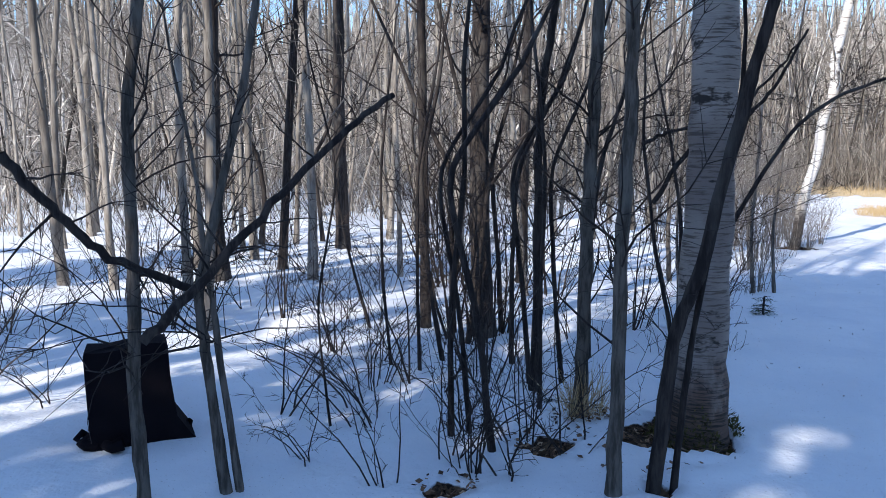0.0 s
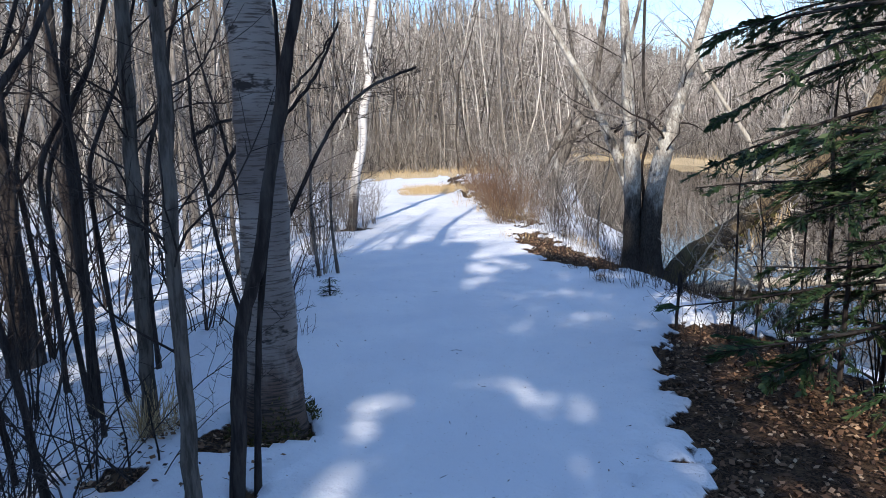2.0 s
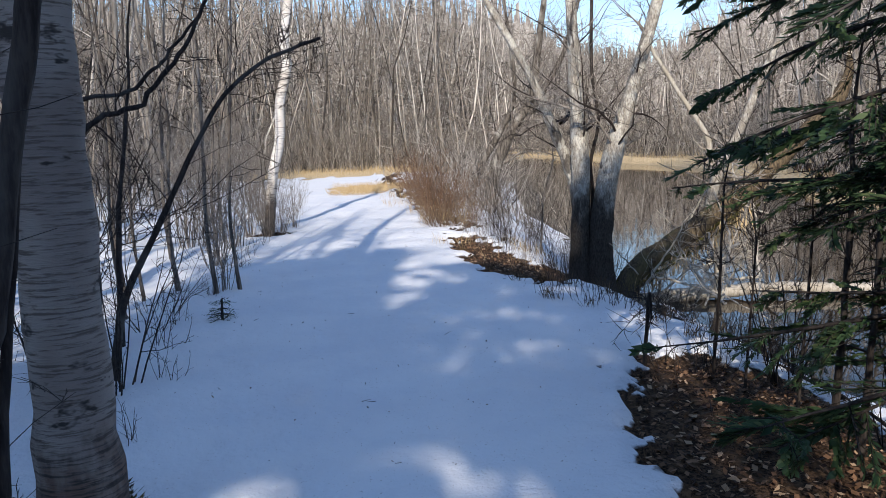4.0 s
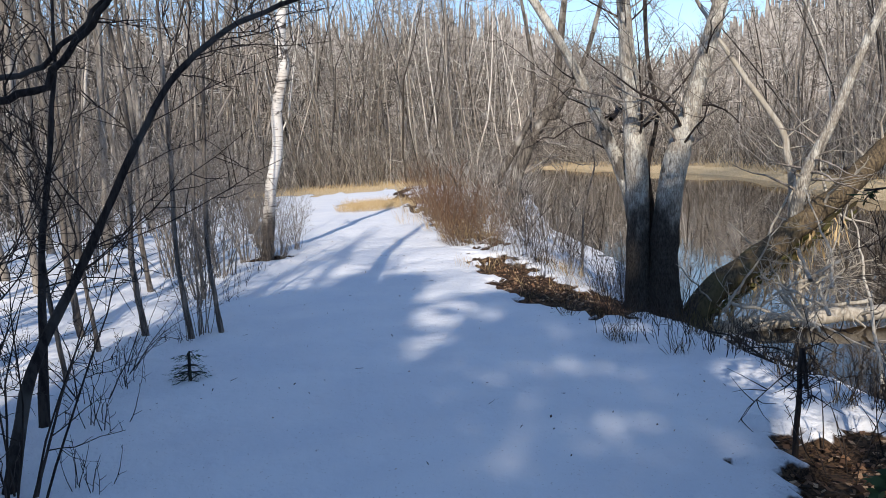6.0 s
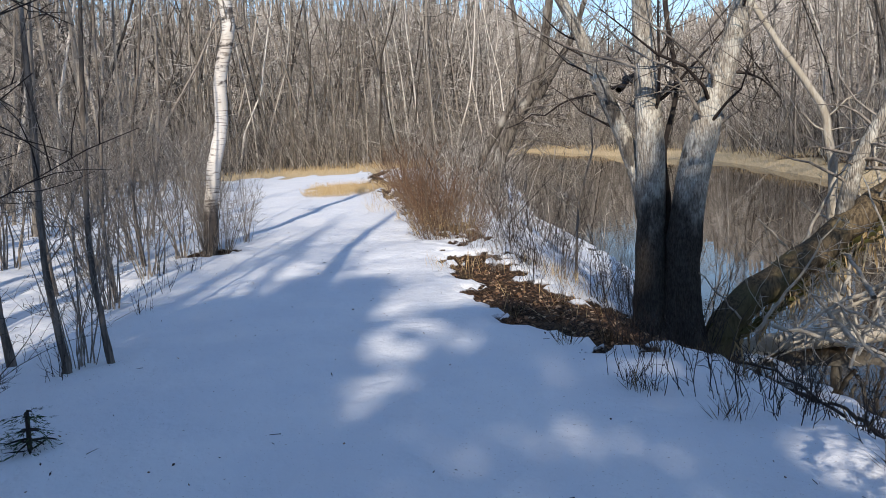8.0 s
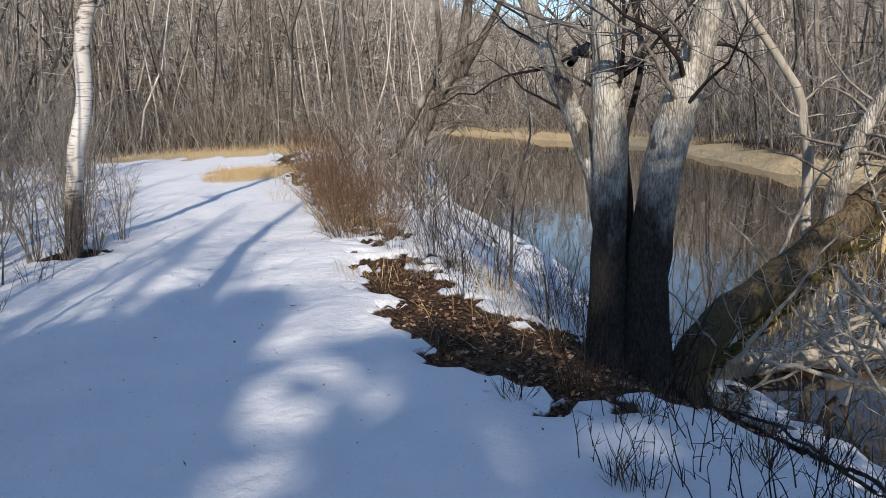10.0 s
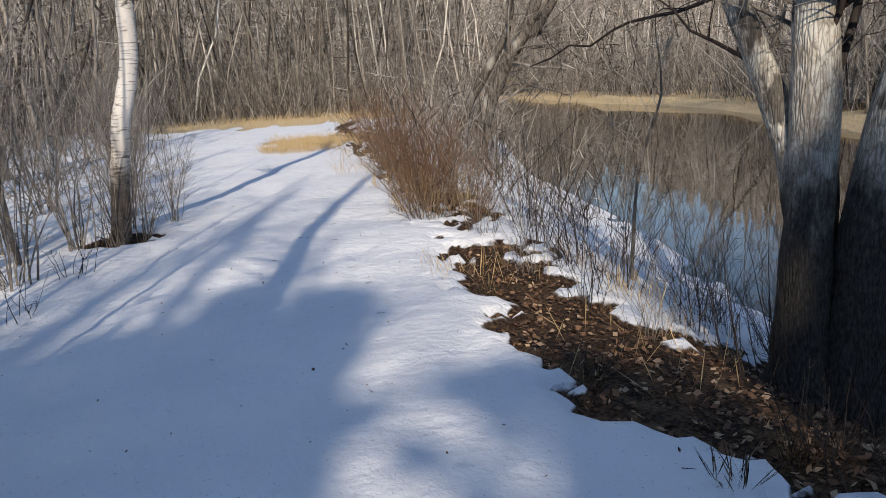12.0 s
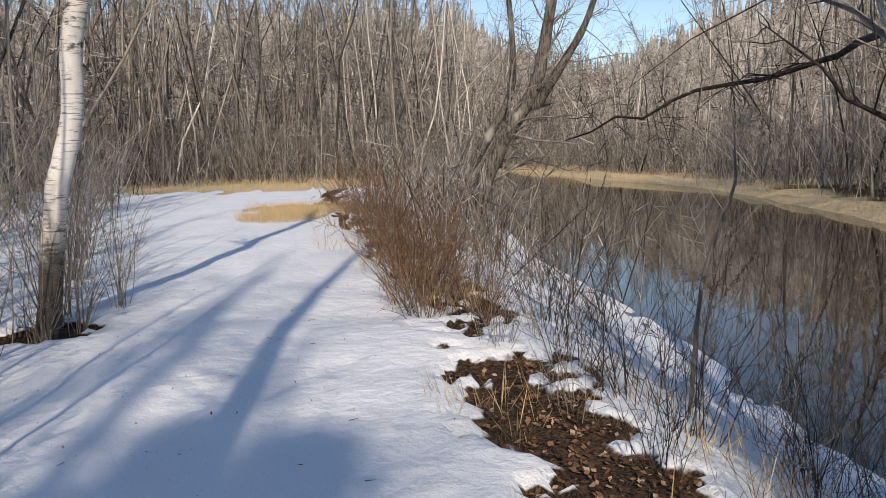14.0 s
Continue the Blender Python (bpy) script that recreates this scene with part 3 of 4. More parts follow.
traced_tree("sapling", 27, [(-1.41, 3.42, 0), (-1.43, 3.42, 0.55), (-1.41, 3.42, 1.03), (-1.41, 3.42, 1.79), (-1.34, 3.45, 2.3)], 0.033, 0.028, 6, "slim grey sapling trunk before a black square panel", BARK_GREY, TWIG, 20, 0.2, 1.0, 8, NEAR)
traced_tree("sapling", 28, [(-1.03, 3.5, 0), (-1.11, 3.48, 0.64), (-1.14, 3.47, 0.97), (-1.05, 3.5, 1.33), (-0.91, 3.53, 1.92)], 0.028, 0.02, 4.5, "crooked grey sapling that props a fallen branch", BARK_GREY, TWIG, 20, 0.2, 1.0, 8, NEAR)
traced_tree("sapling", 29, [(-0.97, 3.52, 0), (-1.06, 3.49, 0.75), (-1.09, 3.48, 1.07)], 0.02, 0.014, 2.6, "thin crooked sapling beside a stouter one", BARK_GREY, TWIG, 12, 0.22, 0.55, 7, NEAR)
traced_tree("bare_tree", 30, [(-2.84, 9.69, 0), (-2.93, 9.67, 0.9), (-2.91, 9.67, 1.78), (-2.87, 9.68, 3.5)], 0.11, 0.085, 11, "straight dark bare trunk standing in shaded snow", BARK_DARK, TWIG, 20, 0.25, 1.5, 10)
traced_tree("bare_tree", 31, [(-2.29, 10.66, 0), (-2.13, 10.69, 2.19), (-2.0, 10.72, 3.7)], 0.065, 0.05, 10, "thin bare trunk standing in shaded snow", BARK_DARK, TWIG, 18, 0.25, 1.4, 9)
traced_tree("bare_tree", 32, [(-1.73, 13.09, 0), (-1.77, 13.08, 2.32), (-1.75, 13.08, 4.2)], 0.12, 0.09, 12, "straight dark bare trunk at the edge of the shade", BARK_DARK, TWIG, 20, 0.25, 1.6, 10)
traced_tree("bare_tree", 33, [(1.0, 9.55, 0), (1.0, 9.5, 1.5), (1.05, 9.5, 4.0)], 0.07, 0.055, 10, "thin bare trunk standing in shaded snow", BARK_DARK, TWIG, 18, 0.25, 1.4, 9)
traced_tree("bare_tree", 34, [(-0.16, 7.1, 0), (-0.18, 7.1, 1.3), (-0.2, 7.1, 3.0)], 0.05, 0.04, 8, "thin bare trunk standing in shaded snow", BARK_DARK, TWIG, 18, 0.2, 1.4, 9)


def fallen_branch(seed, points, r0, r1, label, wood=BARK_DARK, twigs=8, length=0.6, name="fallen_branch"):
    rng = np.random.default_rng(seed)
    base = np.array(points[0], float)
    ob = thing(name, base, label, "branch", "fallen branches")
    p = smooth_path(points, 5 * len(points)) - base
    p[1:-1] += rng.normal(0, 0.008, (len(p) - 2, 3))
    rad = np.linspace(r0, r1, len(p))
    bag = Bag()
    bag.tube(p, rad, 7)
    part("limb", bag, wood, ob)
    if twigs:
        tw = Bag()
        boughs(tw, rng, p, rad, twigs, 0.1, 0.95, length, 0.8, 0.0, 2, 4, 3, 0.2, 0.4)
        tagged(part("twig_spray", tw, wood, ob), kind="stuff")
    return ob


fallen_branch(41, [(-1.7, 2.94, 1.61), (-1.56, 3.02, 1.39), (-1.4, 3.1, 1.19), (-1.08, 3.3, 1.01)], 0.021, 0.018, "dark dead branch hanging across the saplings")
fallen_branch(42, [(-1.2, 2.96, 0.86), (-1.04, 3.13, 1.04), (-0.75, 3.32, 1.39), (-0.47, 3.47, 1.69), (-0.23, 3.59, 1.88)], 0.023, 0.014, "dark dead branch slanting up through the saplings")


def black_panel():
    """A square felt-covered board that leans on a small stump, with a skirt spread on the snow."""
    z = ground_z(-1.8, 4.2)
    ob = thing("covered_box", (-1.79, 4.24, z), "black felt-covered square box sitting in the snow", "box")
    bag = Bag()
    w, d, h = 0.22, 0.16, 0.54
    rows = [(-0.03, 1.0), (0.0, 1.0), (0.12, 1.0), (0.35, 1.0), (0.52, 0.995), (0.54, 0.97), (0.545, 0.0)]
    loop = []
    for t in np.linspace(0, 1, 10, endpoint=False):
        loop.append((-1 + 2 * t, -1))
    for t in np.linspace(0, 1, 6, endpoint=False):
        loop.append((1, -1 + 2 * t))
    for t in np.linspace(0, 1, 10, endpoint=False):
        loop.append((1 - 2 * t, 1))
    for t in np.linspace(0, 1, 6, endpoint=False):
        loop.append((-1, 1 - 2 * t))
    verts = []
    for zz, k in rows:
        for a, b in loop:
            skew = 0.09 * max(0, 1 - zz / 0.22) ** 2 if a > 0 else 0.012 * zz
            verts.append((a * w * k + (skew if a > 0.9 else 0), b * d * k, zz + 0.012 * math.sin(a * 3) * (zz > 0.3)))
    m = len(loop)
    quads = [(r * m + i, r * m + (i + 1) % m, (r + 1) * m + (i + 1) % m, (r + 1) * m + i) for r in range(len(rows) - 1) for i in range(m)]
    bag.add(verts, quads)
    part("cover", bag, FELT, ob, smooth=False)
    ob.rotation_euler = (radians(-3), radians(-2), radians(22))
    rng = np.random.default_rng(3)
    clods = Bag()
    for _ in range(9):
        a = rng.uniform(0, 6.28)
        c = np.array((w * 1.15 * math.cos(a), d * 1.3 * math.sin(a), 0.0))
        lp = [c + (0.06 * math.cos(q), 0.05 * math.sin(q), rng.uniform(-0.01, 0.05)) for q in np.linspace(0, 5.2, 6)]
        clods.tube(lp, rng.uniform(0.015, 0.035, 6), 5)
    tagged(part("skirt", clods, FELT, ob), kind="stuff")


black_panel()

# the big river maple: three stems from one foot
def maple():
    bx, by = 7.65, 7.4
    bz = ground_z(bx, by) - 0.02
    ob = thing("maple_tree", (bx, by, bz), "large old river maple dividing into pale lichened stems", "tree")
    rng = np.random.default_rng(77)
    stems = [
        ("trunk", [(-0.03, 0.09, -0.2), (-0.02, 0.08, 0.3), (-0.01, 0.08, 0.75), (-0.01, 0.07, 1.5), (-0.03, 0.1, 2.1), (-0.06, 0.12, 2.8), (0.0, 0.3, 5.0), (-0.2, 0.5, 8.5)], 0.145, 0.1),
        ("stem", [(0.11, -0.12, -0.2), (0.1, -0.12, 0.35), (0.11, -0.13, 0.8), (0.15, -0.2, 1.4), (0.23, -0.32, 1.9), (0.3, -0.44, 2.35), (0.7, -1.0, 4.7), (1.1, -1.4, 8.0)], 0.155, 0.115),
        ("stem", [(0.0, 0.1, 0.85), (0.02, 0.18, 1.25), (-0.04, 0.3, 1.62), (-0.15, 0.44, 2.04), (-0.26, 0.56, 2.5), (-0.9, 1.3, 4.2), (-1.4, 2.0, 6.5)], 0.085, 0.06),
        ("stem", [(0.1, 0.02, 0.7), (0.19, 0.06, 1.1), (0.15, 0.09, 1.5), (0.25, 0.0, 2.0), (0.2, 0.1, 2.6), (0.65, 0.45, 4.2)], 0.032, 0.02),
    ]
    crown = Bag()
    for i, (name, pts, r0, r1) in enumerate(stems):
        p = smooth_path(pts, 26)
        f = np.linspace(0, 1, 26)
        rad = r0 + (r1 - r0) * np.minimum(f * 2, 1) - (r1 - 0.02) * np.clip(f * 2 - 1, 0, 1)
        if i < 2:
            rad = rad * (1 + 0.45 * np.exp(-np.maximum(p[:, 2], 0) / 0.16))
        rad = rad * (1 + rng.normal(0, 0.035, 26))
        bag = Bag()
        bag.tube(p, rad, 16 if i < 2 else 10)
        part(name, bag, BARK_MAPLE if i < 3 else BARK_DARK, ob)
        bags = []
        boughs(crown, rng, p, rad, (30, 30, 26, 14)[i], 0.47 if i < 2 else 0.34, 0.97, 1.7 if i < 3 else 0.8, 0.6, 0.05, 2, 10, 4, 0.18, 0.2, bags)
        limbs("branch", bags[::3], TWIG, ob)
        limbs("branch", bags[1::3] + bags[2::3], TWIG_GREY, ob)
    p = smooth_path([(-0.05, 0.35, 2.0), (0.9, 0.9, 2.2), (1.15, 1.3, 2.12), (1.05, 2.0, 1.98), (0.85, 2.7, 1.75)], 18)
    rad = np.linspace(0.024, 0.005, 18)
    p[2:-1] += rng.normal(0, 0.02, (15, 3))
    bag, spray = Bag(), Bag()
    bag.tube(p, rad, 7)
    boughs(spray, rng, p, rad, 14, 0.25, 0.97, 0.9, 0.8, -0.05, 2, 6, 4, 0.2, 0.4)
    limbs("branch", [(bag, spray)], TWIG, ob)
    sh = Bag()
    for _ in range(46):
        a = rng.uniform(0, 6.28)
        c = (0.3 * math.cos(a) * rng.uniform(0.7, 1.5), 0.3 * math.sin(a) * rng.uniform(0.7, 1.5), -0.05)
        p, rad = limb(rng, c, (0.25 * math.cos(a), 0.25 * math.sin(a), 1), rng.uniform(0.3, 1.0), 0.005, 0.0015, 5, 0.08, 0.0)
        sh.tube(p, rad, 4)
    tagged(part("sucker_growth", sh, TWIG, ob, "thin dark shoots round the foot"), kind="stuff")


maple()

# leaning trunk over the water, log and dead limbs
lean = traced_tree("leaning_tree", 51, [(7.78, 7.18, -0.3), (8.15, 7.0, -0.08), (8.6, 6.76, 0.19), (9.05, 6.53, 0.54), (9.44, 6.4, 0.76), (9.92, 6.28, 1.1), (10.7, 6.0, 1.8)], 0.135, 0.095, 2.6, "mossy brown trunk leaning out over the river", BARK_WET, DEADWOOD, 10, 0.35, 1.0, 10, "", 1.5)
p = smooth_path([(1.15, -0.56, 0.75), (1.18, -0.55, 1.1), (1.22, -0.65, 1.5), (1.3, -0.85, 1.9), (1.42, -1.12, 2.7), (1.7, -1.6, 3.9)], 16)
bag = Bag()
bag.tube(p, np.linspace(0.075, 0.03, 16), 9)
part("stem", bag, BARK_MAPLE, lean, "pale rising side stem")
bag = Bag()
boughs(bag, np.random.default_rng(8), p, np.linspace(0.075, 0.03, 16), 14, 0.2, 0.95, 0.9, 0.8, 0.0, 2, 5, 4, 0.2, 0.3)
tagged(part("twig_spray", bag, TWIG_GREY, lean), kind="stuff")
fibre = Bag()
rng = np.random.default_rng(52)
for _ in range(620):
    f = rng.uniform(0.02, 1.0)
    c = np.array((0.0, 0.0, 0.0)) * (1 - f) + np.array((1.6, -0.72, 1.0)) * f + rng.normal(0, 0.09, 3) * (1, 1, 0.7)
    fibre.blades([c], [c + (rng.normal(0, 0.05), rng.normal(0, 0.05), -rng.uniform(0.08, 0.28))], [rng.normal(0, 0.005, 3)])
part("hanging_grass", fibre, STRAW, lean, "dry flood grass caught on the trunk")
roots = Bag()
for g in range(7):
    a = 0.6 + g * 0.85
    rp, rr = limb(rng, (0.05 * math.cos(a), 0.05 * math.sin(a), 0.1), (math.cos(a), math.sin(a), -0.15), rng.uniform(0.35, 0.7), 0.06, 0.012, 6, 0.2, -0.06)
    roots.tube(rp, rr, 7)
tagged(part("root_mass", roots, BARK_WET, lean), "dark torn roots at the foot", kind="stuff")
flakes = Bag()
for _ in range(260):
    f = rng.uniform(0.0, 1.0)
    c = np.array((1.7, -0.76, 1.06)) * f + (0.0, 0.0, 0.02)
    g = rng.uniform(0, 6.28)
    c = c + 0.13 * np.array((0.35 * math.cos(g), 0.9 * math.cos(g), math.sin(g)))
    flakes.blades([c], [c + np.array((0.14, -0.06, 0.09)) * rng.uniform(0.4, 1.1) + rng.normal(0, 0.02, 3)], [rng.normal(0, 0.022, 3)])
tagged(part("flaking_bark", flakes, MOSS, lean, smooth=False), "loose mossy bark plates", kind="stuff")

fallen_branch(53, [(8.3, 7.65, -0.74), (8.87, 7.29, -0.66), (9.4, 6.9, -0.6), (9.92, 6.5, -0.58), (11.0, 5.6, -0.62)], 0.1, 0.075, "pale bare log lying half in the river", DEADWOOD, 10, 0.9, "fallen_log")
fallen_branch(54, [(9.75, 7.0, -0.85), (9.67, 7.09, 1.04), (9.64, 7.14, 1.41), (9.37, 7.62, 2.24), (9.2, 7.9, 2.9)], 0.05, 0.02, "pale dead limb standing out of the water", DEADWOOD, 8, 0.7, "dead_limb")
for i, (a, b, r) in enumerate((((8.3, 6.2, -0.3), (9.0, 7.2, -0.1), 0.022), ((8.6, 6.0, 0.2), (8.0, 6.9, -0.65), 0.018), ((8.9, 5.9, -0.2), (8.35, 6.9, -0.6), 0.02), ((9.2, 6.6, -0.6), (8.7, 7.2, 0.5), 0.022), ((7.7, 6.5, -0.1), (8.5, 5.4, -0.65), 0.016), ((8.1, 6.0, 0.1), (9.3, 6.9, 0.2), 0.02), ((8.1, 5.4, -0.7), (9.2, 6.2, 0.6), 0.018))):
    mid = [(a[k] + b[k]) / 2 + (0, 0, 0.12)[k] for k in range(3)]
    fallen_branch(60 + i, [a, mid, b], r, 0.006, "bleached dead branch tangled above the water", DEADWOOD, 7, 0.55, "dead_limb")

for i in range(16):
    rng = np.random.default_rng(660 + i)
    a = np.array((rng.uniform(8.0, 9.7), rng.uniform(5.7, 7.0), rng.uniform(-0.68, 0.1)))
    g = rng.uniform(0, 6.28)
    b = a + np.array((0.55 * math.cos(g), 0.55 * math.sin(g), rng.uniform(0.1, 1.0))) * rng.uniform(0.7, 1.3)
    mid = (a + b) / 2 + rng.normal(0, 0.09, 3)
    fallen_branch(670 + i, [tuple(a), tuple(mid), tuple(b)], rng.uniform(0.012, 0.022), 0.005, "bleached dead branch tangled above the water", DEADWOOD, 8, 0.6, "dead_limb")

for i in range(9):
    rng = np.random.default_rng(600 + i)
    s, n = 6.2 + 0.38 * i, np.interp(6.2 + 0.38 * i, S_W, N_W) - rng.uniform(0.35, 0.9)
    a, b = sn(s, n), sn(s + rng.uniform(0.7, 1.2), n - rng.uniform(-0.1, 0.5))
    mid = (a + b) / 2
    fallen_branch(610 + i, [(*a, ground_z(*a) + 0.03), (*mid, ground_z(*mid) + 0.08), (*b, ground_z(*b) + 0.05)], rng.uniform(0.01, 0.02), 0.005, "dark fallen branch lying along the snowy bank", BARK_DARK, 6, 0.4)
fallen_branch(640, [(1.78, 6.45, 1.2), (2.05, 6.4, 1.66), (2.38, 6.34, 1.78), (2.6, 6.28, 2.03), (2.76, 6.23, 2.3), (2.9, 6.2, 2.6)], 0.022, 0.01, "dark limb reaching in over the saplings", BARK_DARK, 9, 0.6, "overhanging_limb")
fallen_branch(641, [(1.75, 6.75, 1.7), (1.94, 6.71, 1.81), (2.39, 6.64, 1.87), (2.62, 6.59, 2.08), (2.85, 6.52, 2.35), (3.0, 6.45, 2.6)], 0.018, 0.008, "dark limb reaching in over the saplings", BARK_DARK, 8, 0.6, "overhanging_limb")

traced_tree("sapling", 650, [(8.7, 9.3, -0.3), (8.73, 9.27, 0.53), (8.81, 9.12, 1.1)], 0.016, 0.01, 1.5, "tall dead stalk with drooping twigs at the water", TWIG_GREY, DEADWOOD, 14, 0.2, 0.8, 6)

# white birch standing beyond, and the tree that leans at the bend
traced_tree("birch_tree", 71, [(6.12, 13.2, 0), (6.19, 13.15, 0.5), (6.25, 13.1, 1.06), (6.4, 13.05, 1.6), (6.42, 13.03, 2.2), (6.58, 12.98, 2.75), (6.53, 12.98, 3.2), (6.85, 12.8, 5.0)], 0.088, 0.07, 9.5, "slender white birch leaning beside the trail", BIRCH, TWIG_GREY, 18, 0.45, 1.2, 12)
bend = traced_tree("leaning_tree", 72, [(15.2, 18.4, -0.3), (15.3, 18.05, 0.6), (15.5, 17.7, 1.45), (15.94, 17.17, 2.5), (15.97, 16.85, 3.96)], 0.21, 0.1, 9.0, "grey rough tree leaning over the river at the bend", BARK_LEAN, TWIG_GREY, 40, 0.12, 3.0, 12)
rng = np.random.default_rng(73)
for pts, r0, r1 in (([(0.72, -1.2, 2.6), (0.95, -1.7, 3.4), (1.2, -2.05, 4.1), (1.5, -2.4, 5.6), (1.7, -2.6, 7.4)], 0.1, 0.03),
                    ([(-0.4, 0.5, -0.2), (-0.2, 0.2, 0.9), (0.15, -0.35, 1.9), (0.5, -0.85, 2.9), (0.35, -0.9, 4.4), (0.0, -0.8, 6.5)], 0.13, 0.03)):
    p = smooth_path(pts, 22)
    rad = np.linspace(r0, r1, 22) * (1 + rng.normal(0, 0.06, 22))
    bag = Bag()
    bag.tube(p, rad, 10)
    part("stem", bag, BARK_LEAN, bend)
    bags = []
    boughs(Bag(), rng, p, rad, 20, 0.2, 0.97, 2.4, 0.75, -0.02, 2, 9, 4, 0.22, 0.22, bags)
    limbs("branch", bags, TWIG_GREY, bend)

# dark stems of the thicket at the start
for i, (x, y, r) in enumerate(((0.05, 4.32, 0.02), (0.17, 4.35, 0.016), (0.29, 4.05, 0.022), (0.62, 4.7, 0.015), (-0.66, 4.39, 0.008), (-0.38, 5.6, 0.012), (-0.17, 5.53, 0.014), (-0.65, 7.05, 0.016), (-3.31, 13.6, 0.05), (-2.27, 14.37, 0.045), (0.64, 5.35, 0.02), (0.87, 5.33, 0.018), (0.54, 5.81, 0.02), (0.02, 5.97, 0.02), (0.2, 6.5, 0.026), (0.55, 6.9, 0.024), (0.1, 6.9, 0.028), (1.2, 6.1, 0.022))):
    rng = np.random.default_rng(700 + i)
    hh = 2.2 + 55 * r + rng.uniform(0, 1.2)
    lx, ly = rng.normal(0, 0.1, 2)
    traced_tree("sapling", 700 + i, [(x, y, 0), (x + lx, y + ly, 0.7), (x + 1.3 * lx + rng.normal(0, 0.08), y + ly, 1.5), (x + rng.normal(0, 0.2), y + 2 * ly, 2.1)], r, r * 0.75, hh, "dark leafless stem standing in the shaded thicket" if r < 0.03 else "dark bare young trunk standing in shaded snow", BARK_DARK, TWIG, 8, 0.25, 0.7, 7, "thicket stems")

# arching stems left of the trail
ARCH = "dark arching stems beside the trail"
traced_tree("sapling", 81, [(2.0, 6.2, 0), (2.2, 6.6, 0.45), (2.5, 6.7, 0.9), (2.81, 6.64, 1.5), (3.03, 6.57, 1.87), (3.3, 6.46, 2.1), (3.68, 6.28, 2.25)], 0.03, 0.012, 2.5, "dark stem arching out over the trail", BARK_DARK, TWIG, 26, 0.25, 1.2, 8, ARCH)
traced_tree("sapling", 82, [(1.9, 6.0, 0), (2.08, 6.6, 0.7), (2.11, 6.7, 1.0), (2.02, 6.8, 1.73)], 0.024, 0.014, 3.6, "dark upright stem in a clump", BARK_DARK, TWIG, 24, 0.25, 1.2, 7, ARCH)
traced_tree("sapling", 83, [(2.3, 7.2, 0), (2.45, 7.5, 0.98), (2.58, 7.6, 1.57)], 0.028, 0.016, 3.4, "dark upright stem in a clump", BARK_DARK, TWIG, 22, 0.25, 1.2, 7, ARCH)
traced_tree("sapling", 84, [(1.95, 6.15, 0), (1.8, 6.4, 0.8), (1.7, 6.5, 1.7)], 0.02, 0.014, 3.2, "dark upright stem in a clump", BARK_DARK, TWIG, 22, 0.25, 1.2, 7, ARCH)

for i, (x, y, hh, r) in enumerate(((3.62, 8.72, 5.5, 0.034), (3.88, 8.75, 5.0, 0.03), (3.38, 9.2, 6.0, 0.04), (2.95, 8.9, 5.0, 0.026), (3.0, 9.9, 6.5, 0.045), (4.45, 10.9, 5.5, 0.03), (2.6, 8.2, 4.0, 0.024), (4.1, 11.8, 6.5, 0.045), (5.2, 12.7, 5.5, 0.035))):
    traced_tree("sapling", 320 + i, [(x, y, 0), (x - 0.06, y + 0.02, 0.7), (x - 0.02 + 0.03 * (i % 3), y, 1.7)], r * 0.68, r * 0.5, hh, "slim grey brown sapling rising from snow at the trail's edge", BARK_MID, TWIG_GREY, 18, 0.3, 1.0, 7, "slim saplings at the trail's edge")

# little fir beside the trail
seedling = conifer(90, 0.38, 0.24, 0.2, 6, 0.5, 0.8, 0.42, "tiny green fir seedling in the snow")
plant(seedling, 3.21, 7.5, 0.3, 1.0)
discard(seedling)

# spruce at the water's edge
edge_spruce = conifer(91, 6.0, 1.72, 0.14, 22, 0.95, 0.5, 2.3, "dark green spruce with drooping boughs above bare leaf litter", 6, 0.35)
plant(edge_spruce, 4.84, 2.4, 0.4, 1.0, 0, (0.02, 0.05))
plant(edge_spruce, 5.9, 1.0, 2.0, 0.75)

for i, (x, y, hh, r) in enumerate(((5.0, 3.9, 1.5, 0.011), (4.95, 3.65, 1.2, 0.009), (4.9, 3.1, 2.2, 0.022), (4.78, 2.9, 2.0, 0.018), (5.3, 2.9, 1.8, 0.014), (5.0, 3.35, 1.3, 0.01), (4.84, 4.3, 0.42, 0.014))):
    traced_tree("sapling", 300 + i, [(x, y, 0), (x + 0.03, y - 0.03, 0.5), (x + 0.01, y - 0.06, min(1.2, hh * 0.7))], r, r * 0.75, hh, "thin dark stem at the litter's edge above the river", BARK_DARK, TWIG, 10, 0.3, 0.7, 6, "dark stems at the bank")

# tall spruces behind the walk, which shade the trail
tall = conifer(92, 10.5, 1.8, 0.16, 24, 4.5, 0.38, 0.13, "tall dark spruce standing behind the trail")
for s, n, k, r in ((-6.2, -2.1, 1.06, 0.0), (-7.0, -0.05, 1.07, 1.0), (-8.5, 1.9, 0.5, 2.0), (-8.0, -4.2, 0.8, 3.0), (-5.0, -6.9, 0.9, 4.0), (-7.0, -10.2, 0.95, 5.0), (-6, -14, 0.7, 2.5)):
    plant(tall, *sn(s, n), r, k)
# never in view: high crowns added to shade the middle of the trail
high = conifer(93, 11.5, 1.75, 0.7, 9, 4.5, 0.45, 0.22, "unseen bare-stemmed spruce with a high crown, added to shade the trail")
for s, n, k, r in ((-8.3, -1.4, 1.07, 0.0), (-7.6, -1.8, 0.97, 2.1)):
    plant(high, *sn(s, n), r, k)
discard(high)
# never in view: a blunt crown added to shade the foot of the maple
blunt = conifer(94, 12.0, 0.5, 0.8, 8, 4.5, 0.14, 0.24, "unseen bare-stemmed spruce with a blunt crown, added to shade the maple")
